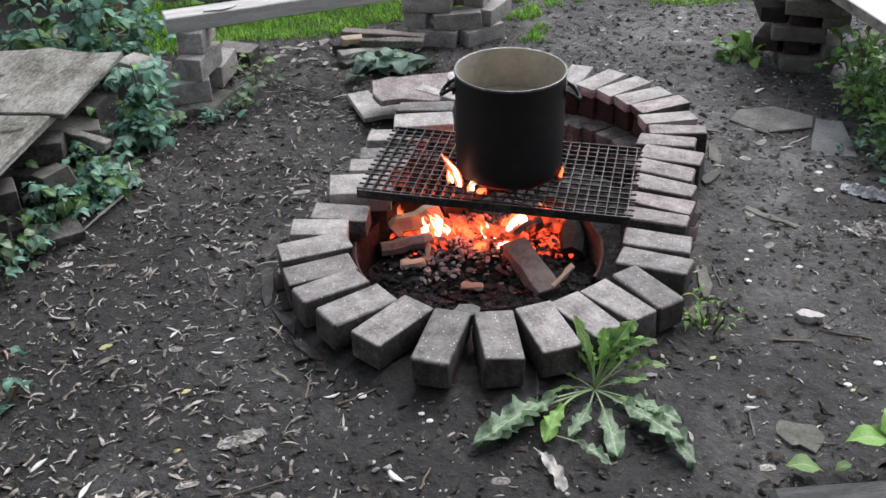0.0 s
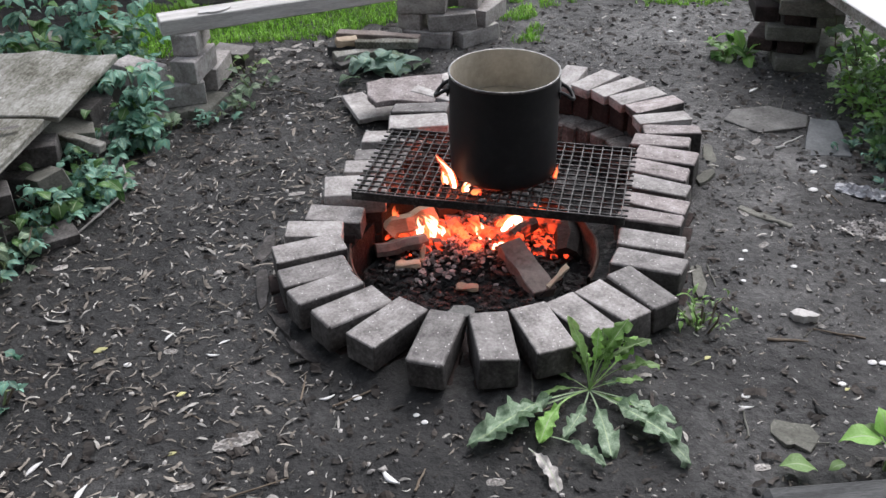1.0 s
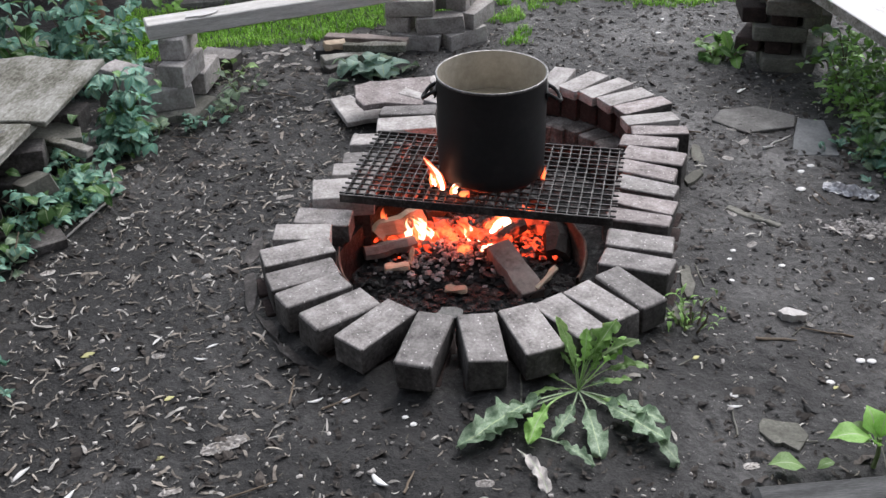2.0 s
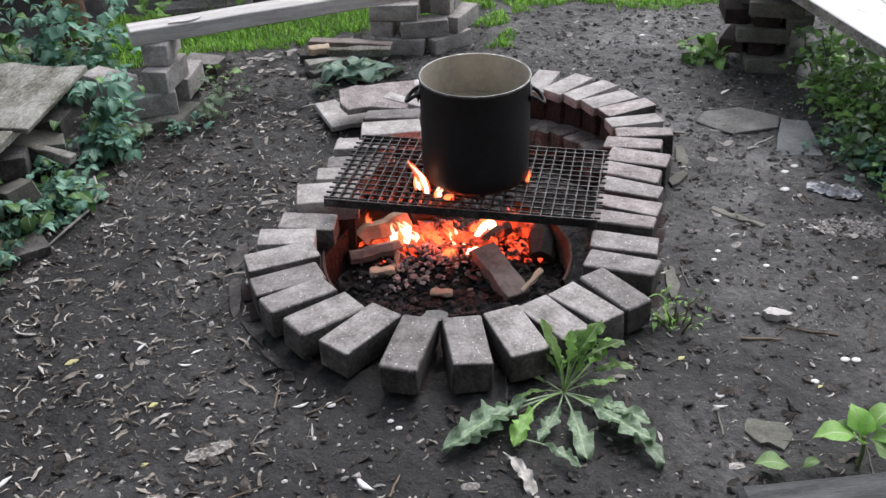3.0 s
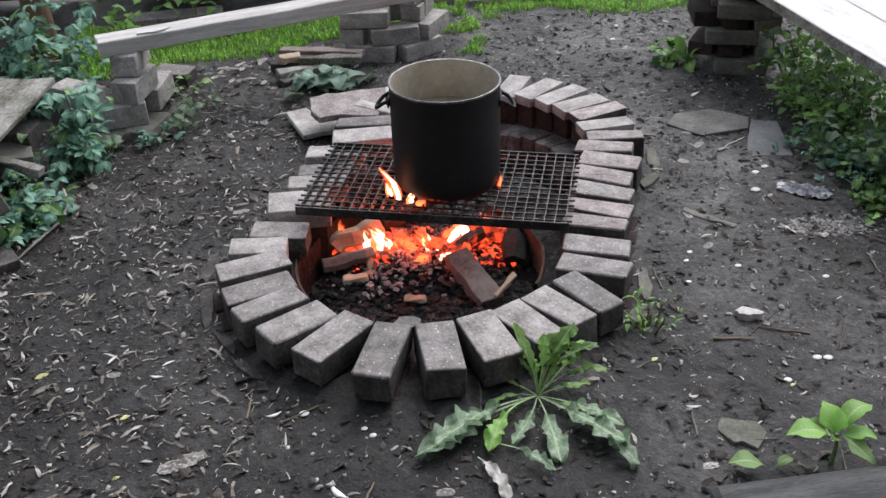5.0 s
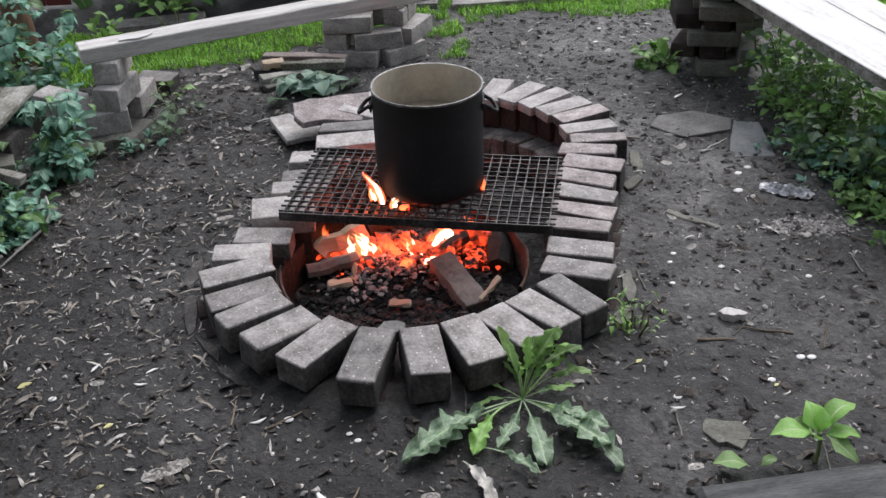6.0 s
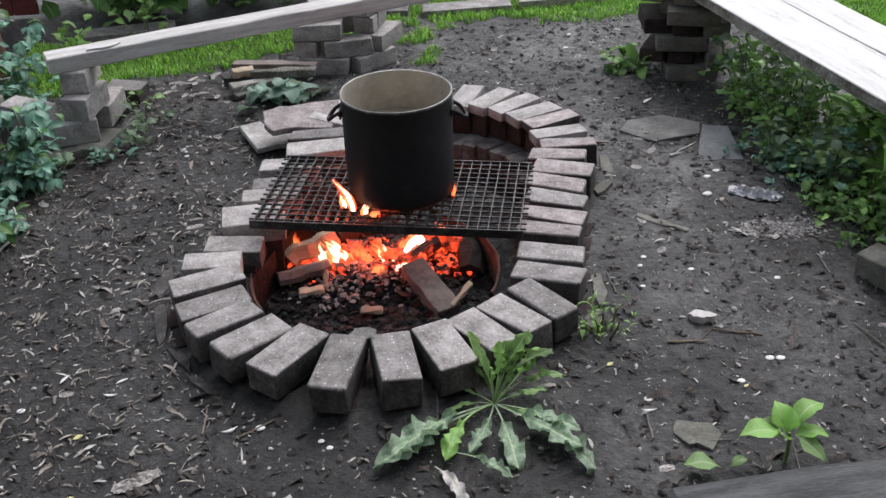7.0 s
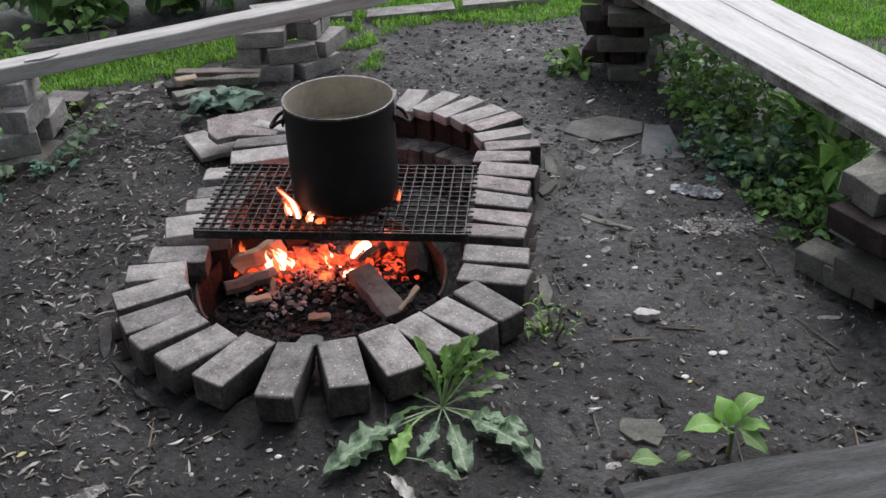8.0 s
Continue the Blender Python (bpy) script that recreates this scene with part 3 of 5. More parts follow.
def heap(name, count, material, place, size, label, category, seed, parent=None, flat=0.7):
    """Many small lumps in one mesh."""
    r = random.Random(seed)
    shapes = []
    for k in range(6):
        bm = lump(r, 1, r.uniform(0.6, 0.9), r.uniform(0.4, 0.8) * flat / 0.7, 1, 0.42)
        bm.verts.ensure_lookup_table()
        shapes.append(([tuple(v.co) for v in bm.verts], [tuple(v.index for v in f.verts) for f in bm.faces]))
        bm.free()
    vs, fs = [], []
    for _ in range(count):
        x, y, z = place(r)
        s = size(r)
        m = pose(x, y, z + s * 0.25, r.uniform(-25, 25), r.uniform(-25, 25), r.uniform(0, 360))
        v0, f0 = r.choice(shapes)
        base = len(vs)
        vs += [tuple(m @ (Vector(v) * s)) for v in v0]
        fs += [tuple(i + base for i in f) for f in f0]
    ob = new(name, raw(name, vs, fs, material))
    ob.parent = parent
    return tagged(ob, label, category, kind="stuff")


def in_pit(r):
    while True:
        x, y = r.uniform(-0.3, 0.65), r.uniform(1.9, 3.3)
        if inside_ring(x, y, -0.2):
            return x, y, bed_z(x, y) + 0.004


def in_fire(r):
    x, y = r.gauss(0.12, 0.13), r.gauss(2.64, 0.045)
    return x, y, bed_z(x, y) + r.uniform(0, 0.02)


heap("charcoal", 3200, COALS, in_pit, lambda r: r.uniform(0.004, 0.008) + abs(r.gauss(0, 0.005)), "loose black charcoal lumps with grey ash", "charcoal", 3, flat=0.4)
heap("embers", 260, GLOW, in_fire, lambda r: 0.006 + abs(r.gauss(0, 0.01)), "glowing red embers in the ash", "embers", 4)
heap("ash_lumps", 520, PINK_ASH, lambda r: (lambda x, y: (x, y, bed_z(x, y) + 0.012))(r.gauss(0.06, 0.085), r.gauss(2.53, 0.06)), lambda r: r.uniform(0.004, 0.01) + abs(r.gauss(0, 0.002)), "grey lumps of ash heaped on the coals", "ash", 8, flat=0.45)
heap("burnt_pile", 160, GLOW, lambda r: (lambda x, y: (x, y, bed_z(x, y) + r.uniform(0.0, 0.04)))(r.gauss(0.36, 0.045), r.gauss(2.6, 0.045)), lambda r: r.uniform(0.008, 0.02), "pile of burnt wood glowing between grey ash", "embers", 9)

# The rusty liner inside the ring, with earth and ash behind it.
for a0, a1 in ((132, 208), (-28, 52)):
    bm = bmesh.new()
    rows, n = [], 26
    for rad, z in ((0.362, -0.2), (0.364, -0.004), (0.369, 0.0), (0.373, -0.006), (0.373, -0.2)):
        row = []
        for k in range(n + 1):
            a = radians(a0 + (a1 - a0) * k / n)
            dent = 0.006 * noise.noise((math.cos(a) * 5, math.sin(a) * 5, z * 6))
            row.append(bm.verts.new((0.11 + (rad + dent) * math.cos(a), 2.42 + (rad + dent) * math.sin(a), z + 0.008 * noise.noise((a * 4, 2.0, 0)))))
        rows.append(row)
    for p, q in zip(rows, rows[1:]):
        for k in range(n):
            bm.faces.new((p[k], p[k + 1], q[k + 1], q[k]))
    part("liner", bm, RUST, pit, "rusty scorched steel liner", True)
    bm = bmesh.new()
    rows = []
    for j in range(7):
        rad = 0.374 + 0.026 * j
        row = []
        for k in range(61):
            a = radians(a0 + (a1 - a0) * k / 60)
            x, y = 0.11 + rad * math.cos(a), 2.42 + rad * math.sin(a)
            row.append(bm.verts.new((x, y, -0.012 + 0.008 * j + 0.012 * noise.noise((x * 30, y * 30, 1.2)))))
        rows.append(row)
    for p, q in zip(rows, rows[1:]):
        for k in range(60):
            bm.faces.new((p[k], p[k + 1], q[k + 1], q[k]))
    part("ash_fill", bm, COAL, pit, "dark crumbs and ash behind the liner")


def log(name, eye_pts, radius, material, label, sides=7, seed=1):
    r = random.Random(seed)
    a, b = (Vector(p) for p in eye_pts)
    mid = (a + b) / 2
    ob = thing(name, Matrix.Translation(a), label, "firewood", "wood in the fire")
    pts = [a + (b - a) * k / 5 + Vector([r.uniform(-0.006, 0.006) for _ in range(3)]) - a for k in range(6)]
    bm = tube(bmesh.new(), pts, [radius * r.uniform(0.85, 1.1) for _ in pts], sides)
    for v in bm.verts:
        v.co += Vector([r.uniform(-0.003, 0.003) for _ in range(3)])
    part("billet", bm, material, ob)
    return ob


def plank(name, centre, size, angles, material, label, group="wood in the fire", category="firewood", jitter=0.004):
    ob = part(name, block(bmesh.new(), size, bevel=0.003, jitter=jitter, rng=random.Random(int(centre[0] * 1000)), cuts=3), material)
    ob.matrix_world = pose(*centre, *angles)
    return tagged(ob, label, category, group)


log("split_log", ((-0.16, 2.60, -0.06), (-0.02, 2.66, -0.03)), 0.038, SPLIT, "split pale log catching fire on the coals", 5, 2)
log("firewood_log", ((-0.19, 2.53, -0.085), (-0.03, 2.57, -0.075)), 0.024, SCORCHED, "half charred log lying in the fire", 6, 3)
log("charred_log", ((0.40, 2.50, -0.10), (0.44, 2.78, -0.02)), 0.045, CHAR, "thick charred log leaning in the pit", 8, 5)
log("burning_log", ((0.2, 2.56, -0.08), (0.38, 2.7, -0.05)), 0.026, HOT_LOG, "charred log burning under the grate", 7, 6)
log("glowing_log", ((0.27, 2.68, -0.06), (0.4, 2.6, -0.05)), 0.03, HOT_LOG, "glowing red log breaking into embers", 7, 12)
log("smouldering_log", ((0.0, 2.72, -0.06), (0.2, 2.86, -0.02)), 0.03, CHAR, "charred log smouldering under the pot", 7, 8)
plank("wood_block", (0.266, 2.43, -0.125), (0.22, 0.076, 0.055), (0, 16, -62), SCORCHED, "brown scorched timber block in the fire")
plank("wood_splint", (0.36, 2.36, -0.08), (0.09, 0.018, 0.012), (20, -25, 38), SPLIT, "pale splinter of wood beside the block")
plank("wood_splint", (-0.09, 2.465, -0.1), (0.075, 0.032, 0.014), (0, 0, 4), SPLIT, "pale chip of wood on the coals")
plank("wood_splint", (-0.045, 2.51, -0.085), (0.06, 0.015, 0.012), (0, -40, 75), SPLIT, "pale chip of wood on the coals")
plank("wood_splint", (0.09, 2.35, -0.108), (0.065, 0.028, 0.012), (4, 0, -8), SPLIT, "pale chip of wood on the coals")


def flame(base, height, radius, seed, bend=(0, 0), hot=True):
    """A tongue of fire: a thin red veil, a few slim orange strands and, in the hottest ones, white strands at the root."""
    r = random.Random(seed)
    ob = thing("flame", Matrix.Translation(base), "orange tongue of flame rising from the burning wood", "flame", "flames")
    strands = [("veil", 1.0, 0.95, HALO, 0.0)] + [("tongue", 0.5, r.uniform(0.65, 1.1), FLAME, 0.7) for _ in range(4)] + [("core", 0.42, r.uniform(0.55, 0.95), FLAME_HOT, 0.5) for _ in range(3 if hot else 0)]
    for name, wide, tall, mat, off in strands:
        count, pts, rad, phase = 12, [], [], r.uniform(0, 6)
        ox, oy = r.uniform(-1, 1) * off * radius, r.uniform(-1, 1) * off * radius
        for k in range(count):
            u = k / (count - 1)
            sway = radius * u * 0.55
            pts.append((ox * (1 - 0.4 * u) + bend[0] * u * u + sway * math.sin(5 * u + phase), oy + bend[1] * u * u + sway * 0.5 * math.cos(5 * u + phase), height * tall * u))
            rad.append(max(0.0008, 1.2 * radius * wide * (0.55 + 1.2 * u) * (1 - u) ** 1.2 * r.uniform(0.85, 1.15)))
        part(name, tube(bmesh.new(), pts, rad, 10), mat, ob, smooth=True)
    return ob


for base, height, radius, seed, bend, hot in (
        ((-0.055, 2.69, -0.1), 0.115, 0.034, 1, (0.02, -0.01), True), ((-0.015, 2.68, -0.1), 0.12, 0.03, 2, (-0.02, -0.01), True), ((0.02, 2.66, -0.1), 0.09, 0.024, 21, (-0.02, 0.0), True),
        ((0.15, 2.66, -0.1), 0.1, 0.026, 3, (-0.04, 0.0), True), ((0.18, 2.6, -0.09), 0.035, 0.02, 6, (0.03, 0), True), ((0.24, 2.7, -0.06), 0.065, 0.03, 5, (0.03, 0.0), True),
        ((0.2, 2.68, -0.08), 0.08, 0.024, 4, (0.05, 0.0), True), ((0.07, 2.66, -0.1), 0.1, 0.035, 7, (0.0, 0.0), False), ((-0.12, 2.7, -0.09), 0.1, 0.035, 8, (0.02, 0), False),
        ((0.32, 2.72, -0.05), 0.06, 0.026, 9, (0.0, 0), False), ((0.12, 2.58, -0.09), 0.05, 0.03, 22, (0.0, 0), False),
        ((0.055, 2.54, 0.13), 0.12, 0.014, 10, (-0.05, 0.0), True), ((0.03, 2.56, 0.135), 0.055, 0.011, 11, (-0.015, 0), True), ((0.09, 2.515, 0.134), 0.035, 0.014, 14, (0.01, 0), True),
        ((0.12, 2.492, 0.134), 0.016, 0.018, 12, (0.015, 0), False), ((0.36, 2.58, 0.135), 0.05, 0.007, 15, (0.012, 0.0), False)):
    low = base[2] < 0
    flame((base[0], base[1] - (0.055 if low else 0.0), base[2]), height * (0.9 if low else 1.0), radius, seed, bend, hot)

# ---- grate ----
GW, GD, GZ = 0.81, 0.437, 0.14
grate = thing("grill_grate", pose(0.191, 2.632, GZ, 0, 0, -12.6), "soot-black welded steel grating laid over the pit", "grate")
across = 27
bar = block(bmesh.new(), (0.0028, GD, 0.02), pose(0, 0, -0.02), bevel=0)
bar_me = bpy.data.meshes.new("bar")
bar.to_mesh(bar_me)
bar.free()
bar_me.materials.append(IRON)
for k in range(across):
    placed("bar", bar_me, pose(-GW / 2 + 0.012 + (GW - 0.024) * k / (across - 1), 0, 0), grate)
rod = block(bmesh.new(), (GW + 0.014, 0.0045, 0.006), pose(0, 0, -0.009), bevel=0.001)
rod_me = bpy.data.meshes.new("crossbar")
rod.to_mesh(rod_me)
rod.free()
rod_me.materials.append(IRON)
for k in range(14):
    placed("crossbar", rod_me, pose(0, -GD / 2 + 0.02 + (GD - 0.04) * k / 13, 0.002), grate)
for s in (-1, 1):
    part("edge_band", block(bmesh.new(), (GW, 0.005, 0.027), pose(0, s * GD / 2, -0.025), bevel=0.001), IRON, grate)

# ---- pot ----
R, H = 0.163, 0.325
pot = thing("cooking_pot", pose(0.207, 2.634, GZ + 0.004, 0, 0, -6), "large soot-blackened cooking pot standing on the grate", "pot")
bm = bmesh.new()
lathe(bm, [(0.001, 0.0), (R - 0.022, 0.0), (R - 0.01, 0.004), (R - 0.003, 0.016), (R - 0.001, 0.05), (R, 0.15), (R, H - 0.012), (R + 0.002, H - 0.006)])
part("body", bm, ENAMEL, pot, smooth=True)
bm = bmesh.new()
lathe(bm, [(R + 0.002, H - 0.006), (R + 0.003, H - 0.003), (R + 0.003, H), (R + 0.001, H + 0.0015), (R - 0.003, H)])
part("rim", bm, RIM, pot, "worn bare metal rim", True)
bm = bmesh.new()
lathe(bm, [(R - 0.003, H), (R - 0.005, H - 0.02), (R - 0.006, 0.1), (R - 0.012, 0.02), (0.001, 0.015)])
part("lining", bm, POT_INSIDE, pot, "stained dull steel inside", True)
bm = bmesh.new()
lathe(bm, [(R - 0.007, H - 0.12), (R * 0.5, H - 0.119), (0.001, H - 0.12)])
part("broth", bm, BROTH, pot, "cloudy brown broth", True)
for s in (-1, 1):
    bm = bmesh.new()
    bow = [(s * (R - 0.002), -0.034, H - 0.05)] + [(s * (R + 0.042 * math.sin(math.pi * k / 8) ** 0.7), -0.034 * math.cos(math.pi * k / 8), H - 0.05 - 0.035 * math.sin(math.pi * k / 8)) for k in range(1, 8)] + [(s * (R - 0.002), 0.034, H - 0.05)]
    tube(bm, bow, [0.0058] * 9, 8)
    handle = part("handle", bm, ENAMEL, pot, "black riveted loop handle", True)
    bm = block(bmesh.new(), (0.006, 0.09, 0.024), pose(s * (R + 0.001), 0, H - 0.07), bevel=0.002)
    part("bracket", bm, ENAMEL, handle)
    for side in (-1, 1):
        bm = bmesh.new()
        bmesh.ops.create_icosphere(bm, subdivisions=2, radius=0.006, matrix=Matrix.Translation((s * (R + 0.004), side * 0.034, H - 0.058)))
        part("rivet", bm, ENAMEL, handle, smooth=True)

# ---- flat stones set round the ring ----
def flat_stone(name, x, y, z, outline, thick, material, label, turn=0, tilt=(0, 0), group=""):
    ob = part(name, slab(bmesh.new(), outline, thick, random.Random(len(label) + int(x * 100))), material)
    ob.matrix_world = pose(x, y, z, tilt[0], tilt[1], turn)
    return tagged(ob, label, "stone", group)


def oval(a, b, n, rng, rough=0.15):
    return [(a * math.cos(2 * math.pi * k / n) * (1 + rng.uniform(-rough, rough)), b * math.sin(2 * math.pi * k / n) * (1 + rng.uniform(-rough, rough))) for k in range(n)]


rng = random.Random(21)
for x, y, turn, a, b in ((0.925, 2.96, 84, 0.1, 0.022), (0.88, 2.8, 58, 0.08, 0.022), (0.73, 2.2, 84, 0.09, 0.02), (0.69, 2.05, 62, 0.06, 0.022), (-0.505, 2.4, 80, 0.085, 0.02),
                          (-0.485, 2.2, 100, 0.1, 0.016), (-0.42, 2.03, 118, 0.1, 0.016), (-0.33, 1.89, 135, 0.08, 0.016)):
    flat_stone("edging_stone", x, y, ground_z(x, y) - 0.022, oval(a, b, 7, rng, 0.3), 0.03, MOSSY if x > 0 else SOILED_SHADED, "thin grey edging stone sunk beside the ring", turn, (rng.uniform(-8, 8), rng.uniform(-6, 6)), "edging stones")
flat_stone("paving_slab", -0.27, 3.35, 0.012, [(-0.1, 0.085), (-0.02, -0.105), (0.045, -0.075), (0.14, -0.06), (0.13, 0.03), (0.04, 0.02), (-0.025, 0.12)], 0.018, PALE_PAVER, "pale broken paving slab beside the ring", 0, (3, 2))
flat_stone("red_slab", -0.13, 3.29, 0.098, [(-0.135, 0.06), (-0.125, -0.04), (-0.09, -0.1), (-0.01, -0.075), (0.115, -0.09), (0.14, 0.02), (0.145, 0.14), (0.06, 0.125), (-0.02, 0.1), (-0.08, 0.095)], 0.022, RED_PAVER, "reddish broken slab resting on the ring", 0, (3, 2))
flat_stone("flat_stone", 1.2, 3.25, ground_z(1.2, 3.25) - 0.002, [(-0.16, 0.0), (-0.06, -0.11), (0.12, -0.07), (0.15, 0.02), (0.03, 0.11), (-0.11, 0.085)], 0.01, SLATE, "flat grey-brown stone lying on the earth", 0)
flat_stone("grey_tile", 1.345, 3.05, ground_z(1.345, 3.05) + 0.002, [(-0.1, -0.1), (0.055, -0.12), (0.075, 0.12), (-0.01, 0.15)], 0.016, TILE, "grey broken tile tilted on the earth", 0, (4, -3))
flat_stone("rough_stone", 0.84, 1.587, ground_z(0.84, 1.587) - 0.002, [(-0.06, 0.005), (-0.045, 0.052), (0.035, 0.04), (0.052, 0.0), (0.02, -0.055), (-0.012, -0.03), (-0.03, -0.035)], 0.012, MOSSY, "rough grey stone on the earth", -6)
flat_stone("small_stone", 0.066, 1.945, 0.07, oval(0.04, 0.025, 7, rng), 0.035, SLATE, "small bluish grey stone wedged inside the ring", 20, (6, 0))
flat_stone("white_stone", 0.975, 2.02, ground_z(0.975, 2.02), oval(0.036, 0.02, 8, rng), 0.022, PALE_STONE, "small white stone on the earth", -10)

# ---- stacks of bricks and the benches on them ----
def brick_stack(x, y, turn, courses, label, seed, mats=(MOSSY, PAVER), stagger=0.03, per=2, high=0.0715):
    r = random.Random(seed)
    ob = thing("brick_stack", pose(x, y, 0, 0, 0, turn), label, "brick stack", "brick stacks")
    for c in range(courses):
        flip = 90 * (c % 2)
        for k in range(per):
            off = (k - (per - 1) / 2) * (0.13 if per == 2 else 0.115) + r.uniform(-0.012, 0.012)
            dx, dy = (0, off) if flip == 0 else (off, 0)
            brick_at(dx + r.uniform(-stagger, stagger), dy + r.uniform(-stagger, stagger), c * high - 0.008, flip + r.uniform(-14, 14), 0.205, 0.1, r.choice(mats), ob, r, height=high - 0.0005)
    return ob


BENCH = 0.287
leaning = thing("brick_stack", pose(0, 0, 0), "leaning stack of reddish bricks under the beam", "brick stack", "brick stacks")
rr = random.Random(31)
for x, y, z, turn, mat in ((-1.0, 3.35, -0.05, 30, MOSSY), (-0.885, 3.42, -0.05, 74, MOSSY), (-0.983, 3.41, 0.03, 19, PALE_PAVER), (-0.89, 3.62, 0.03, 84, PALE_PAVER), (-1.11, 3.408, 0.105, 150, PALE_PAVER), (-0.922, 3.484, 0.115, 80, PALE_PAVER),
                           (-0.932, 3.536, 0.2, 88, PALE_PAVER)):
    brick_at(x, y, z, turn, 0.2, 0.1, mat, leaning, rr, height=0.08 if z < 0 else 0.0848)
brick_at(-1.13, 3.42, 0.02, 150, 0.2, 0.1, MOSSY, leaning, rr, height=0.0845)
heap_of = thing("brick_stack", pose(0, 0.02, 0), "untidy stack of grey bricks under the beam", "brick stack", "brick stacks")
rr = random.Random(35)
for x, y, c, turn, mat in ((-0.045, 4.03, 0, -14, PALE_PAVER), (0.15, 4.06, 0, 38, PALE_PAVER), (-0.1, 4.16, 0, 80, PALE_PAVER), (0.05, 4.04, 1, 8, PALE_PAVER), (-0.1, 4.12, 1, 72, PALE_PAVER), (0.2, 4.14, 1, 62, PALE_PAVER),
                           (-0.07, 4.06, 2, -8, PALE_PAVER), (0.08, 4.15, 2, 15, MOSSY), (0.15, 4.18, 2, 70, PALE_PAVER), (0.0, 4.13, 3, 12, PALE_PAVER), (0.15, 4.17, 3, 60, PALE_PAVER)):
    brick_at(x, y, c * 0.0715 - 0.008, turn, 0.205, 0.1, mat, heap_of, rr, height=0.071)
brick_stack(1.45, 3.83, -20, 6, "grimy dark brick stack under the bench", 36, (MOSSY, MOSSY, SOOTED), 0.03, 3, 0.061)
brick_stack(1.68, 2.03, 20, 5, "grimy brick stack under the bench's near end", 41, (MOSSY, MOSSY, SOOTED), 0.03, 3)
b = brick_at(1.565, 2.13, -0.005, -62, 0.21, 0.1, MOSSY, None, random.Random(8), height=0.075)
b.name = "loose_brick"
tagged(b, "grey brick lying against the stack's foot", "brick")
b = brick_at(-0.86, 3.86, -0.012, -14, 0.16, 0.11, PAVER, None, random.Random(9), height=0.075)
b.name = "loose_brick"
tagged(b, "single grey brick lying by the lawn", "brick")

beam = thing("beam_bench", pose(-0.27, 3.735, BENCH, 0, 0, 22.5), "narrow grey weathered beam laid across two brick stacks", "bench")
part("beam", block(bmesh.new(), (1.6, 0.1, 0.058), pose(0, 0.045, 0), bevel=0.004, jitter=0.002, cuts=10, rng=random.Random(4)), BARKY, beam)
strip = part("torn_strip", slab(bmesh.new(), [(-0.06, -0.025), (0.0, -0.034), (0.045, -0.022), (0.07, 0.0), (0.02, 0.016), (-0.05, 0.01)], 0.004, random.Random(2)), WEATHERED, beam, "pale torn strip of wood")
strip.location = (-0.6, 0.03, 0.0595)
part("support_wedge", block(bmesh.new(), (0.09, 0.06, 0.018), pose(-0.72, 0.02, -0.0185), bevel=0.002), DECKWOOD, beam)
bench = thing("plank_bench", pose(1.644, 2.923, 0.36, 0, 0, -78.3), "two silver-grey planks forming a bench on brick stacks", "bench")
for k, wdt, off in ((0, 0.23, 0.0), (1, 0.175, 0.2055)):
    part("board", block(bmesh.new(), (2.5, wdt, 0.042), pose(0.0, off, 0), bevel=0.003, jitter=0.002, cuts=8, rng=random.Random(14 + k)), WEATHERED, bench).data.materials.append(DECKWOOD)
# Long edge faces of the planks take the darker deck-board colour.
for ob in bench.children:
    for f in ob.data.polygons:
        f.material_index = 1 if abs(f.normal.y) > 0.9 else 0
part("batten", block(bmesh.new(), (0.06, 0.4, 0.035), pose(0.55, 0.09, -0.036), bevel=0.003), MOSSY, bench)

near = part("timber_beam", block(bmesh.new(), (1.6, 0.3, 0.09), bevel=0.012, jitter=0.005, cuts=8, rng=random.Random(6)), TIMBER)
near.matrix_world = pose(1.5, 1.275, -0.03, 0, 0, 4)
tagged(near, "dark weathered timber lying on the ground", "timber")

# ---- low deck of rotting boards ----
deck = thing("low_deck", pose(-1.18, 2.75, 0.27, 0, 0, -6), "low platform of rotting grey boards on brick piers", "platform")
for k, (x0, x1, y0, y1) in enumerate(((-0.62, 0.0, 0.0, 0.5), (-0.62, -0.045, -0.62, -0.01), (-1.3, -0.63, -0.62, 0.5), (-0.6, -0.06, -1.2, -0.63))):
    bm = block(bmesh.new(), (x1 - x0, y1 - y0, 0.022), pose((x0 + x1) / 2, (y0 + y1) / 2, (0.0, -0.014, -0.004, -0.018)[k]), bevel=0.004, jitter=0.009, cuts=6, rng=random.Random(60 + k))
    part("board", bm, DECKWOOD, deck)
r = random.Random(17)
for k in range(5):
    part("joist", block(bmesh.new(), (0.05, 0.9, 0.05), pose(-0.12 - 0.25 * k, 0.0, -0.066), bevel=0.003), DECKWOOD, deck)
for x, y, turn in ((-1.33, 2.42, 30), (-1.28, 2.72, 12), (-1.26, 3.02, -10)):
    ob = thing("brick_pier", pose(x, y, 0, 0, 0, turn), "low pier of grey bricks under the platform", "brick stack", "brick piers")
    for c in range(3):
        brick_at(r.uniform(-0.02, 0.02), r.uniform(-0.02, 0.02), c * 0.0735 - 0.008, 90 * (c % 2) + r.uniform(-10, 10), 0.2, 0.1, SOILED_SHADED, ob, r, height=0.073)

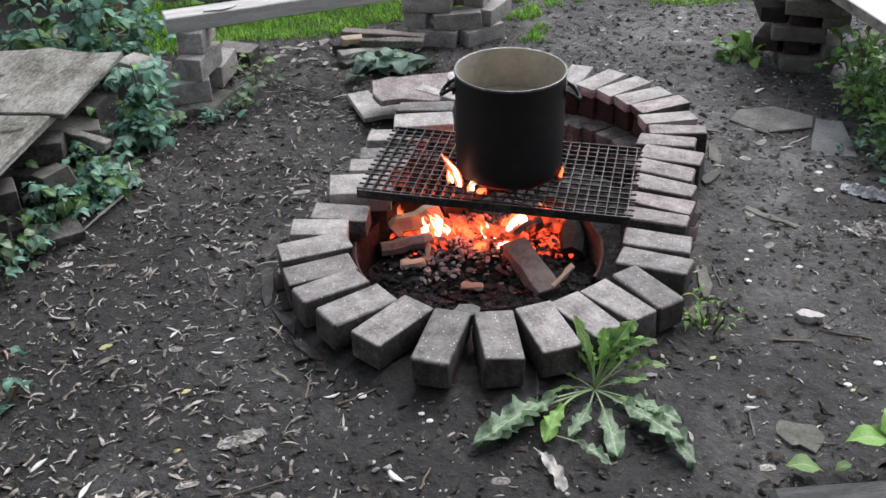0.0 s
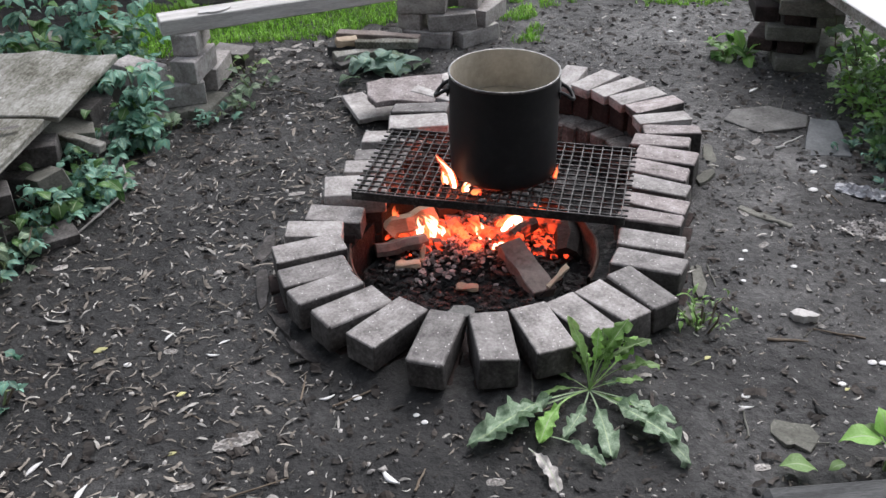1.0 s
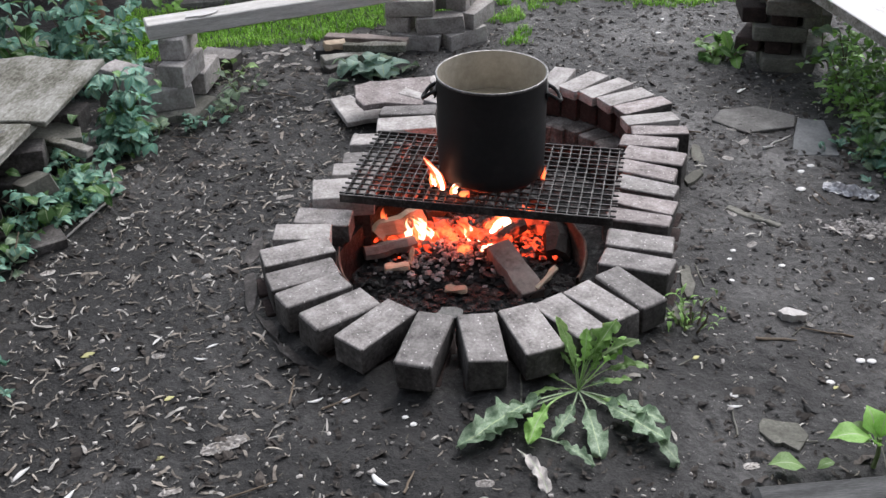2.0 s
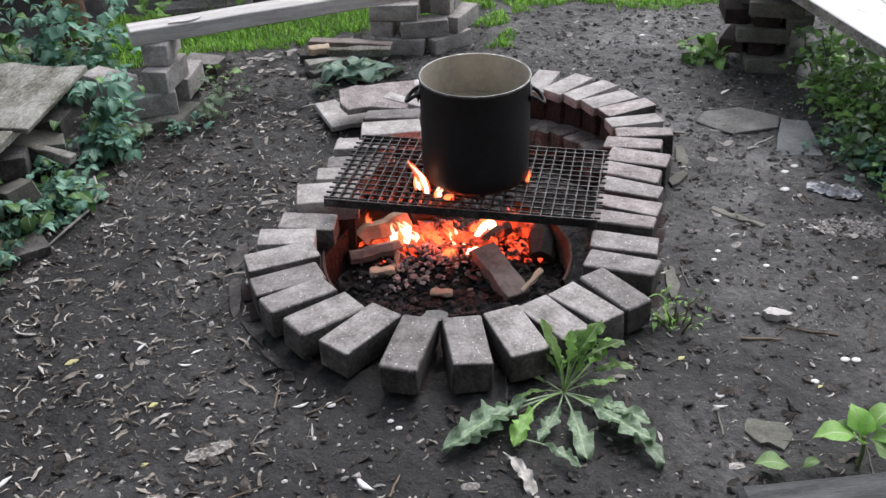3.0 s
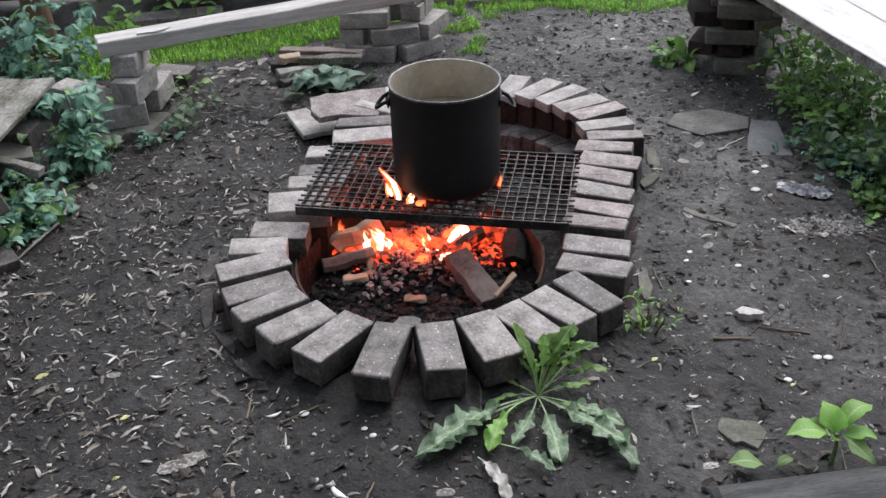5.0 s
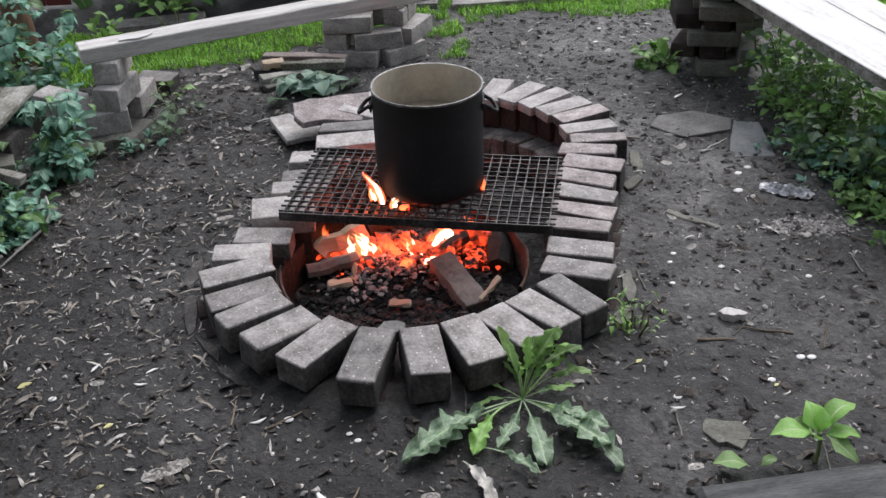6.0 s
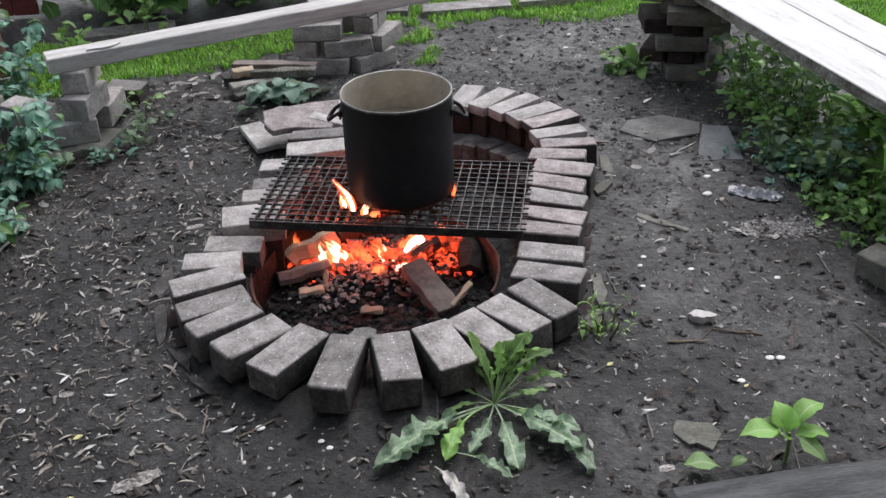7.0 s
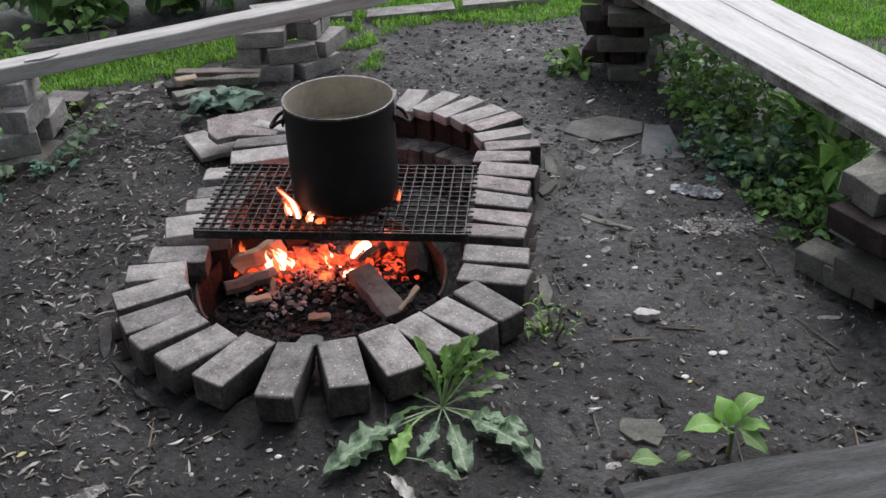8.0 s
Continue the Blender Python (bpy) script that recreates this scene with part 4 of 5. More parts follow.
for x, y, z, turn, tilt, lean, mat in ((-1.24, 2.93, 0.12, 24, 8, 14, MOSSY), (-1.2, 2.62, 0.1, -52, -16, 10, MOSSY), (-1.18, 2.46, -0.02, 35, 0, 6, SOILED_SHADED), (-1.15, 2.9, -0.03, 70, 5, -8, SOILED_SHADED)):
    b = brick_at(x, y, z, turn, 0.17, 0.095, mat, None, r, 0.06, tilt, lean)
    b.name = "loose_brick"
    tagged(b, "grimy broken brick fallen under the platform's edge", "brick", "rubble under the platform")
plank("broken_stick", (-1.14, 2.79, 0.165), (0.17, 0.035, 0.025), (0, 6, -22), DECKWOOD, "broken piece of pale board under the platform", "", "stick")
flat_stone("flat_stone", -1.07, 2.8, ground_z(-1.07, 2.8) + 0.002, [(-0.09, -0.02), (-0.03, -0.05), (0.05, 0.0), (0.06, 0.045), (-0.02, 0.04), (-0.08, 0.03)], 0.016, SLATE, "flat grey stone beside the creeper", 0, (2, 3))
bm = tube(bmesh.new(), [(-1.05, 2.87, 0.05), (-1.02, 2.8, 0.03), (-1.03, 2.72, 0.012), (-1.07, 2.6, 0.012), (-1.11, 2.48, 0.008)], [0.0035, 0.0045, 0.005, 0.0045, 0.003], 6)
tagged(part("twig", bm, DRY_LEAF, smooth=True), "pale bent dry twig lying by the creeper", "twig", "twigs on the ground")

# ---- wood pile, planks and fence beyond ----
for k, (x, y, z, ln, w, h, turn, mat, lab) in enumerate((
        (-0.3, 3.93, 0.0, 0.34, 0.07, 0.045, -8, TIMBER, "dark weathered stick of firewood in the pile"),
        (-0.26, 3.98, 0.045, 0.36, 0.05, 0.03, -12, SCORCHED, "brown lath on top of the wood pile"),
        (-0.34, 3.86, 0.0, 0.2, 0.06, 0.05, 22, DECKWOOD, "pale split log in the pile"),
        (-0.22, 3.9, 0.048, 0.26, 0.045, 0.03, -4, DECKWOOD, "grey lath on top of the wood pile"),
        (-0.36, 3.82, 0.0, 0.14, 0.05, 0.03, 40, SLATE, "pale chunk beside the wood pile"),
        (-0.39, 3.93, 0.048, 0.09, 0.05, 0.03, 10, SPLIT, "short pale offcut on the wood pile"))):
    plank("firewood", (x, y, z - 0.003), (ln, w, h), (0, 0, turn), mat, lab, "wood pile")
plank("old_plank", (-1.75, 4.02, 0.02), (0.9, 0.12, 0.05), (0, 0, 6), DECKWOOD, "old grey plank lying beyond the platform", "", "plank")
plank("fence_post", (-1.86, 3.78, -0.02), (0.06, 0.06, 0.6), (0, 0, 8), SPLIT, "pale wooden post standing by the platform", "", "post")
fence = thing("fence", pose(-2.3, 4.98, 0), "dark red board fence behind the creeper", "fence")
board_me = bpy.data.meshes.new("board")
bm = block(bmesh.new(), (0.118, 0.022, 1.2), bevel=0.002)
bm.to_mesh(board_me)
bm.free()
board_me.materials.append(RED_WALL)
for k in range(13):
    placed("board", board_me, pose(-0.7 + 0.122 * k, 0, 0.03), fence)
for z in (0.25, 0.9):
    part("rail", block(bmesh.new(), (1.6, 0.03, 0.06), pose(0.03, 0.027, z), bevel=0.002), RED_WALL, fence)
for k, (x, y, turn) in enumerate(((0.62, 4.72, 4), (1.1, 4.78, 3), (0.12, 4.76, -2), (-1.0, 4.66, 10))):
    flat_stone("edging_stone", x, y, -0.01, [(-0.22, -0.05), (0.22, -0.06), (0.23, 0.06), (-0.2, 0.07)], 0.04, PAVER, "grey edging stone at the lawn's rim", turn, (0, 0), "lawn edging stones")

# ---- tree trunk in the creeper ----
tree = thing("tree", pose(-1.44, 4.08, 0), "slender brown tree trunk overgrown at its foot", "tree")
pts = [(0.0, 0, -0.05), (0.01, 0, 0.2), (-0.02, 0.02, 0.7), (-0.05, 0.05, 1.4), (-0.03, 0.1, 2.2), (-0.06, 0.12, 3.0)]
part("trunk", tube(bmesh.new(), pts, [0.075, 0.055, 0.05, 0.045, 0.038, 0.03], 14), BARK, tree, smooth=True)


# ---- plants ----
LEAF = {}
for key, mat in (("ivy", IVY), ("lime", LIME), ("weed", WEED), ("dusty", DUSTY), ("hedge", HEDGE), ("pale", PALE_LEAF)):
    LEAF[key] = [leaf_data("leaf", 1.0, (0.4 if key == "ivy" else 0.55) + 0.1 * (k % 3), mat, 0, 0.12 + 0.06 * k, 0.2, 0.25 * (k % 2), 7, k + 3) for k in range(4)]
LONG = {key: [leaf_data("leaf", 1.0, 0.2 + 0.04 * k, mat, 0, 0.2 + 0.1 * k, 0.3, 0.3, 8, k + 13) for k in range(3)] for key, mat in (("lime", LIME), ("weed", WEED), ("dusty", DUSTY))}
def bush(name, centre, spread, count, size, keys, label, category, seed, stems=6, group="", table=LEAF, lift=(-35, 45), facing=None):
    """A loose plant: a few stems from its foot and leaves set all round them, gaps between."""
    r = random.Random(seed)
    cx, cy, cz = centre
    ob = thing(name, pose(cx, cy, 0), label, category, group)
    tips = []
    for k in range(stems):
        tip = Vector((r.uniform(-1, 1) * spread[0], r.uniform(-1, 1) * spread[1], cz + r.uniform(0, 1) * spread[2]))
        root = Vector((tip.x * 0.3, tip.y * 0.3, -0.02))
        mid = (root + tip) / 2 + Vector((r.uniform(-0.03, 0.03), r.uniform(-0.03, 0.03), 0.03))
        part("stem", tube(bmesh.new(), [root, mid, tip], [0.004, 0.003, 0.0015], 5), r.choice((STEM, TWIG)), ob)
        tips.append((root, mid, tip))
    for k in range(count):
        if r.random() < 0.55:
            root, mid, tip = r.choice(tips)
            u = r.uniform(0.35, 1.0)
            p = root.lerp(mid, u * 2) if u < 0.5 else mid.lerp(tip, u * 2 - 1)
            p = p + Vector((r.gauss(0, 0.025), r.gauss(0, 0.025), r.gauss(0, 0.02)))
        else:
            p = Vector((r.gauss(0, 0.55) * spread[0], r.gauss(0, 0.55) * spread[1], cz + abs(r.gauss(0.3, 0.4)) * spread[2]))
        p.z = max(p.z, 0.012)
        az = r.uniform(0, 360) if facing is None or r.random() < 0.3 else r.gauss(facing, 55)
        key, up, sz = r.choice(keys), r.uniform(*lift), size * r.uniform(0.6, 1.25)
        for fan in ((-52, 0, 52) if key == "ivy" else (0,)):
            placed("leaf", r.choice(table[key]), aim(p, az + fan + r.uniform(-8, 8), up + r.uniform(-8, 8), r.uniform(-30, 30), sz * (1.0 if fan == 0 else 0.82)), ob)
    return ob


bush("creeper", (-1.33, 3.72, 0.04), (0.18, 0.16, 0.46), 250, 0.064, ("ivy", "ivy", "ivy", "hedge"), "dark green creeper climbing over the beam's end", "creeper", 71, 12, "creepers", facing=-80, lift=(-50, 25))
bush("creeper", (-1.62, 3.86, 0.02), (0.26, 0.14, 0.3), 110, 0.075, ("ivy", "hedge"), "dark green creeper spreading behind the platform", "creeper", 72, 8, "creepers", facing=-80, lift=(-50, 25))
bush("creeper", (-1.08, 3.12, 0.0), (0.09, 0.15, 0.3), 150, 0.062, ("ivy", "ivy", "ivy", "hedge"), "dark green creeper hanging beside the platform", "creeper", 73, 9, "creepers", facing=-60, lift=(-60, 10))
bush("creeper", (-1.12, 2.74, 0.0), (0.1, 0.14, 0.17), 130, 0.055, ("ivy", "ivy", "hedge"), "low green creeper at the platform's foot", "creeper", 74, 8, "creepers", facing=-60, lift=(-45, 25))
bush("creeper", (-1.2, 2.56, 0.0), (0.08, 0.12, 0.16), 80, 0.055, ("ivy", "ivy", "hedge"), "low green creeper over the fallen bricks", "creeper", 76, 7, "creepers", facing=-60, lift=(-45, 25))
bush("creeper", (-1.25, 2.36, 0.0), (0.08, 0.1, 0.12), 40, 0.06, ("ivy", "dusty"), "few creeper leaves by the brick pier", "creeper", 75, 5, "creepers", facing=-60, lift=(-45, 25))
for x, y, n, s, key in ((-0.76, 3.42, 16, 0.05, "dusty"), (-0.72, 3.62, 12, 0.045, "dusty"), (-1.25, 2.22, 6, 0.045, "ivy"), (-1.07, 1.72, 4, 0.05, "ivy"), (-0.8, 3.75, 14, 0.05, "weed"), (-0.98, 3.24, 10, 0.05, "dusty"), (-0.86, 3.3, 9, 0.045, "ivy")):
    bush("weed", (x, y, 0.0), (0.06, 0.06, 0.06), n, s, (key,), "small green weed growing from bare earth", "weed", int(abs(x) * 977), 3, "small weeds")
bush("flattened_plant", (-0.2, 3.75, 0.005), (0.15, 0.09, 0.01), 40, 0.1, ("pale", "pale", "dusty"), "flattened grey-green leafy plant by the wood pile", "weed", 81, 2, lift=(-6, 8))
bush("leafy_weed", (1.2, 3.84, 0.0), (0.1, 0.07, 0.045), 34, 0.075, ("lime", "weed", "lime", "hedge"), "bright green broad-leaved weed by the brick stack", "weed", 82, 6)
for k, (x, y, sx, sy, sz, n, s, keys) in enumerate(((1.6, 3.34, 0.14, 0.14, 0.22, 190, 0.042, ("weed", "dusty", "lime", "lime")), (1.6, 3.05, 0.14, 0.16, 0.22, 210, 0.045, ("hedge", "dusty", "weed", "lime")),
                                                    (1.62, 2.74, 0.13, 0.15, 0.19, 210, 0.046, ("weed", "ivy", "weed", "dusty")), (1.62, 2.42, 0.1, 0.13, 0.13, 150, 0.042, ("weed", "hedge", "lime")), (1.5, 2.9, 0.07, 0.12, 0.08, 80, 0.05, ("ivy", "hedge", "dusty")),
                                                    (1.54, 2.55, 0.07, 0.12, 0.05, 70, 0.04, ("weed", "hedge")))):
    bush("weed_clump", (x, y, 0.0), (sx, sy, sz), int(n * 1.5), s * 0.9, keys, "dense tangle of green weeds under the bench", "weed", 90 + k, 9, "weeds under the bench", lift=(-40, 40))
for k, (x, y, sz) in enumerate(((1.62, 3.56, 0.24), (1.72, 3.34, 0.26), (1.84, 3.1, 0.24), (1.83, 2.8, 0.24), (1.8, 2.5, 0.22))):
    bush("weed_clump", (x, y, 0.0), (0.12, 0.16, sz), 120, 0.06, ("lime", "weed", "lime", "dusty"), "bright green weeds growing under the bench", "weed", 150 + k, 8, "weeds under the bench", lift=(-30, 50))
for k, (x, y) in enumerate(((1.8, 2.74), (1.86, 2.8), (1.79, 2.95), (1.76, 2.62), (1.74, 2.48))):
    bush("tall_weed", (x, y, 0.02), (0.06, 0.07, 0.14), 30, 0.15, ("lime", "lime", "lime", "weed"), "upright bright green long-leaved weed beside the bench", "weed", 110 + k, 4, "tall weeds", table=LONG, lift=(15, 65))

# The big lobed weed in front of the ring.
def spoon_leaf(material, seed, width=0.3, wing=0.4, lobes=4, deep=0.45, arch=0.05):
    """A leaf along +x, one long: a slim winged stalk that widens into an uneven, lobed, puckered blade."""
    r = random.Random(seed)
    verts, faces, steps = [], [], 34
    cut = {side: [r.uniform(0.55, 1.15) for _ in range(lobes + 3)] for side in (-1, 1)}
    phase = {-1: r.uniform(0, 0.5), 1: r.uniform(0, 0.5)}
    sway = r.uniform(-0.09, 0.09)
    for i in range(steps + 1):
        u = i / steps
        b = max(0.0, (u - wing) / (1 - wing))
        full = 0.009 + 0.008 * u + width / 2 * 1.75 * b ** 0.8 * (1 - b) ** 0.42
        for s in (-1, -0.66, -0.3, -0.04, 0.04, 0.3, 0.66, 1):
            side = 1 if s > 0 else -1
            at = lobes * b + phase[side]
            tooth = abs(math.sin(math.pi * at)) ** 0.6 * cut[side][int(at)] * (1.0 if b < 0.7 else 0.8)
            w = full * (1 - deep + deep * 1.25 * tooth if b > 0 else 1)
            pucker = width * (0.16 * math.sin(17 * u + 3 * s + seed) * abs(s) + 0.09 * math.sin(41 * u + seed * 2) * s * s) * (b > 0)
            lean = -0.05 * tooth * abs(s) * b
            verts.append((u + lean, s * w + sway * math.sin(math.pi * u), arch * math.sin(math.pi * u) + abs(s) * w * 0.22 + pucker))
    for i in range(steps):
        for k in range(7):
            a = 8 * i + k
            faces.append((a, a + 1, a + 9, a + 8))
    me = raw("leaf", verts, faces, material, True)
    me.materials.append(RIB)
    for i, f in enumerate(me.polygons):
        f.material_index = 1 if i % 7 == 3 or (i // 7 < wing * steps * 0.9 and 2 <= i % 7 <= 4) else 0
    return me


ROSETTE = {"ground": [spoon_leaf(DUSTY, 3 + k, 0.23 + 0.025 * k, 0.36, 5, 0.72) for k in range(3)], "slim": [spoon_leaf(WEED, 13 + k, 0.14, 0.35, 4, 0.5) for k in range(2)],
           "oval": [spoon_leaf(DUSTY, 23, 0.25, 0.35, 4, 0.15)], "upright": [spoon_leaf(m, 33 + k, 0.2 + 0.035 * k, 0.5, 4, 0.55, 0.1) for k, m in enumerate((WEED, LIME, WEED, LIME))],
           "withered": [spoon_leaf(DRY_LEAF, 43, 0.26, 0.1, 4, 0.5, 0.08)]}
lobed = thing("lobed_weed", pose(0.376, 1.73, ground_z(0.376, 1.73)), "large lobed grey-green weed sprawling before the fire ring", "weed")
r = random.Random(376)
for x, y, z, kind, k in ((0.085, 1.545, 0.012, "ground", 0), (0.13, 1.56, 0.03, "ground", 2), (0.26, 1.708, 0.015, "slim", 0), (0.255, 1.8, 0.025, "slim", 1), (0.245, 1.545, 0.015, "upright", 1), (0.3, 1.56, 0.02, "ground", 1),
                         (0.4, 1.505, 0.012, "oval", 0), (0.567, 1.478, 0.014, "ground", 1), (0.55, 1.535, 0.03, "ground", 2), (0.555, 1.592, 0.03, "ground", 0), (0.505, 1.668, 0.014, "slim", 0), (0.462, 1.75, 0.025, "oval", 0),
                         (0.545, 1.765, 0.055, "upright", 2), (0.5, 1.725, 0.045, "upright", 0), (0.525, 1.8, 0.105, "upright", 2), (0.5, 1.83, 0.09, "upright", 1), (0.47, 1.805, 0.165, "upright", 3), (0.452, 1.78, 0.13, "upright", 2),
                         (0.413, 1.81, 0.135, "upright", 0), (0.324, 1.8, 0.18, "slim", 1), (0.398, 1.79, 0.15, "upright", 1), (0.345, 1.8, 0.115, "upright", 0), (0.365, 1.79, 0.085, "upright", 3), (0.335, 1.78, 0.09, "slim", 0), (0.43, 1.77, 0.1, "upright", 1)):
    d = Vector((x - 0.376, y - 1.73, z - 0.012))
    placed("leaf", ROSETTE[kind][k], aim((0, 0, 0.012), math.degrees(math.atan2(d.y, d.x)), math.degrees(math.asin(d.z / d.length)), r.uniform(-16, 16), d.length * 1.03), lobed)
placed("leaf", ROSETTE["ground"][1], aim((-0.118, -0.172, 0.025), -34, -4, 8, 0.155), lobed)
dead = new("dry_leaf", ROSETTE["withered"][0])
dead.matrix_world = aim((0.217, 1.535, ground_z(0.217, 1.535) + 0.01), -66, -3, 12, 0.15)
tagged(dead, "withered pale grey leaf under the lobed weed", "leaf", "dry leaves")


def spread_plant(name, x, y, leaves, label, table, stem_h=0.0):
    ob = thing(name, pose(x, y, ground_z(x, y)), label, "weed")
    r = random.Random(int(x * 1000))
    for az, lift, size, key, k in leaves:
        placed("leaf", table[key][k], aim((0.012 * math.cos(radians(az)), 0.012 * math.sin(radians(az)), 0.012 + stem_h * r.uniform(0.6, 1.0)), az, lift, r.uniform(-14, 14), size), ob)
    return ob


spread_plant("broad_leaved_weed", 1.0, 1.475, [(178, 8, 0.1, "lime", 1), (150, 18, 0.07, "weed", 2), (105, 38, 0.075, "lime", 2), (30, 18, 0.1, "lime", 3), (355, 4, 0.075, "lime", 1), (240, 45, 0.04, "lime", 0), (60, 55, 0.05, "lime", 2), (200, 50, 0.045, "lime", 0), (312, -28, 0.085, "weed", 0), (75, 30, 0.06, "weed", 0)],
             "young bright green broad-leaved weed by the timber", LEAF, 0.075)
part("stem", tube(bmesh.new(), [(0, 0, -0.02), (0.004, 0, 0.04), (0, 0, 0.085)], [0.006, 0.005, 0.004], 6), STEM, bpy.data.objects["broad_leaved_weed"])
spread_plant("fallen_leaf", 0.86, 1.46, [(175, 12, 0.085, "weed", 1), (10, 6, 0.04, "weed", 2)], "green leaves lying flat on the earth", LEAF)
bush("wispy_weed", (0.7, 1.99, 0.0), (0.06, 0.05, 0.09), 46, 0.035, ("lime", "weed"), "small wispy green weed beside the ring", "weed", 131, 9, table=LONG, lift=(0, 70))
bush("wispy_weed", (0.43, 1.86, 0.0), (0.04, 0.03, 0.05), 12, 0.05, ("weed",), "small weed shoots against the bricks", "weed", 132, 4, table=LONG, lift=(10, 70))
for k, (x, y) in enumerate(((-1.05, 5.05), (-0.45, 5.12), (0.12, 5.3))):
    bush("shrub", (x, y, 0.03), (0.36, 0.22, 0.9), 360, 0.14, ("hedge", "hedge", "hedge", "weed"), "dark leafy shrub overhanging the lawn's edge", "shrub", 140 + 7 * k, 14, "shrubs", facing=-90, lift=(-50, 20))
bush("seedling", (-1.15, 4.35, 0.0), (0.09, 0.08, 0.2), 18, 0.07, ("lime", "weed"), "thin pale green seedling behind the beam", "weed", 141, 3)
bush("seedling", (-0.9, 4.62, 0.0), (0.12, 0.08, 0.22), 20, 0.07, ("lime", "weed"), "thin pale green seedling behind the beam", "weed", 142, 3)


# ---- lawn ----
def lawn_at(x, y):
    wob = 0.06 * noise.noise((x * 5, y * 5, 0.5)) + 0.05 * noise.noise((x * 21, y * 21, 0.5))
    if -1.45 < x < 0.3:
        edge = 3.98 + (x + 1.02) * 0.36 if x < -0.2 else 4.28
        return edge + wob < y < (4.55 if x < -0.3 else 4.68) + wob
    if 0.3 <= x < 0.46:
        return 4.04 + wob < y < 4.9 and noise.noise((x * 14, y * 9, 3.3)) > -0.25 + 4 * abs(x - 0.37)
    if 0.46 <= x < 2.3:
        return 4.52 + wob * 1.5 < y < 5.25 + 3 * wob
    return ((x - 2.95) / 0.7) ** 2 + ((y - 3.5) / 1.5) ** 2 < 1 + 6 * wob


r = random.Random(200)
verts, faces = [], []
blades = 0
while blades < 80000:
    x, y = r.uniform(-1.4, 3.1), r.uniform(3.9, 5.3)
    if r.random() < 0.12:
        x, y = r.uniform(2.25, 3.7), r.uniform(2.0, 4.9)
    if not lawn_at(x, y):
        continue
    blades += 1
    h, az, w = r.uniform(0.01, 0.034), r.uniform(0, 2 * math.pi), r.uniform(0.001, 0.0026)
    dx, dy, bend = math.cos(az), math.sin(az), r.uniform(0.2, 0.9) * h
    z = ground_z(x, y) - 0.004
    b0 = len(verts)
    verts += [(x - dy * w, y + dx * w, z), (x + dy * w, y - dx * w, z), (x + dx * bend * 0.35 - dy * w * 0.7, y + dy * bend * 0.35 + dx * w * 0.7, z + h * 0.65),
              (x + dx * bend * 0.35 + dy * w * 0.7, y + dy * bend * 0.35 - dx * w * 0.7, z + h * 0.65), (x + dx * bend, y + dy * bend, z + h)]
    faces += [(b0, b0 + 1, b0 + 3, b0 + 2), (b0 + 2, b0 + 3, b0 + 4)]
tagged(new("grass", raw("grass", verts, faces, GRASS)), "short bright green lawn grass beyond the beam", "grass", kind="stuff")


# ---- litter on the ground ----
def bare(r, lo=(-1.6, 0.75), hi=(1.9, 4.5)):
    while True:
        x, y = r.uniform(lo[0], hi[0]), r.uniform(lo[1], hi[1])
        if not inside_ring(x, y, 0.16) and not lawn_at(x, y):
            return x, y


def litter(name, count, size, material, label, category, seed, area=None, slim=(0.12, 0.35)):
    """Flat curled slivers, bent sideways: bits of bark, chips and dry leaves."""
    r = random.Random(seed)
    vs, fs = [], []
    for _ in range(count):
        x, y = bare(r, *area) if area else bare(r)
        ln = size(r)
        w = ln * r.uniform(*slim)
        m = pose(x, y, ground_z(x, y) + 0.002 + ln * 0.04, r.uniform(-30, 30), r.uniform(-14, 14), r.uniform(0, 360))
        b0, curl, bow, ragged = len(vs), r.uniform(-0.12, 0.25) * ln, r.gauss(0, 0.09) * ln, r.random() < 0.4
        for k, u in enumerate((-0.5, -0.25, 0.0, 0.25, 0.5)):
            wide = w * (0.2 if abs(u) == 0.5 and not ragged else r.uniform(0.6, 1.1)) / 2
            px, py, pz = ln * u, bow * (1 - 4 * u * u), curl * (1 - 4 * u * u) * 0.6
            vs += [tuple(m @ Vector((px, py - wide, pz))), tuple(m @ Vector((px, py + wide, pz + r.uniform(-0.3, 0.3) * w)))]
        fs += [(b0 + 2 * k, b0 + 2 * k + 2, b0 + 2 * k + 3, b0 + 2 * k + 1) for k in range(4)]
    return tagged(new(name, raw(name, vs, fs, material)), label, category, kind="stuff")


litter("leaf_litter", 5200, lambda r: min(0.04, 0.004 + abs(r.gauss(0, 0.009))), CHIP, "brown bark chips and dry leaf scraps on earth", "litter", 301)
litter("dark_litter", 4500, lambda r: min(0.06, 0.012 + abs(r.gauss(0, 0.015))), DARK_CHIP, "dark rotting leaf and bark scraps on earth", "litter", 308, None, (0.25, 0.6))
litter("bark_litter", 2600, lambda r: min(0.08, 0.008 + abs(r.gauss(0, 0.018))), CHIP, "brown bark chips and dry willow leaves on earth", "litter", 302, ((-1.3, 1.12), (-0.3, 3.9)), (0.1, 0.3))
litter("pale_litter", 800, lambda r: min(0.05, 0.01 + abs(r.gauss(0, 0.012))), CHIP_PALE, "pale dry leaves and wood slivers on dark earth", "litter", 306, None, (0.12, 0.3))
litter("pale_litter", 520, lambda r: min(0.07, 0.01 + abs(r.gauss(0, 0.02))), CHIP_PALE, "pale dry willow leaves strewn by the platform", "litter", 307, ((-1.3, 1.12), (-0.2, 3.6)), (0.1, 0.24))
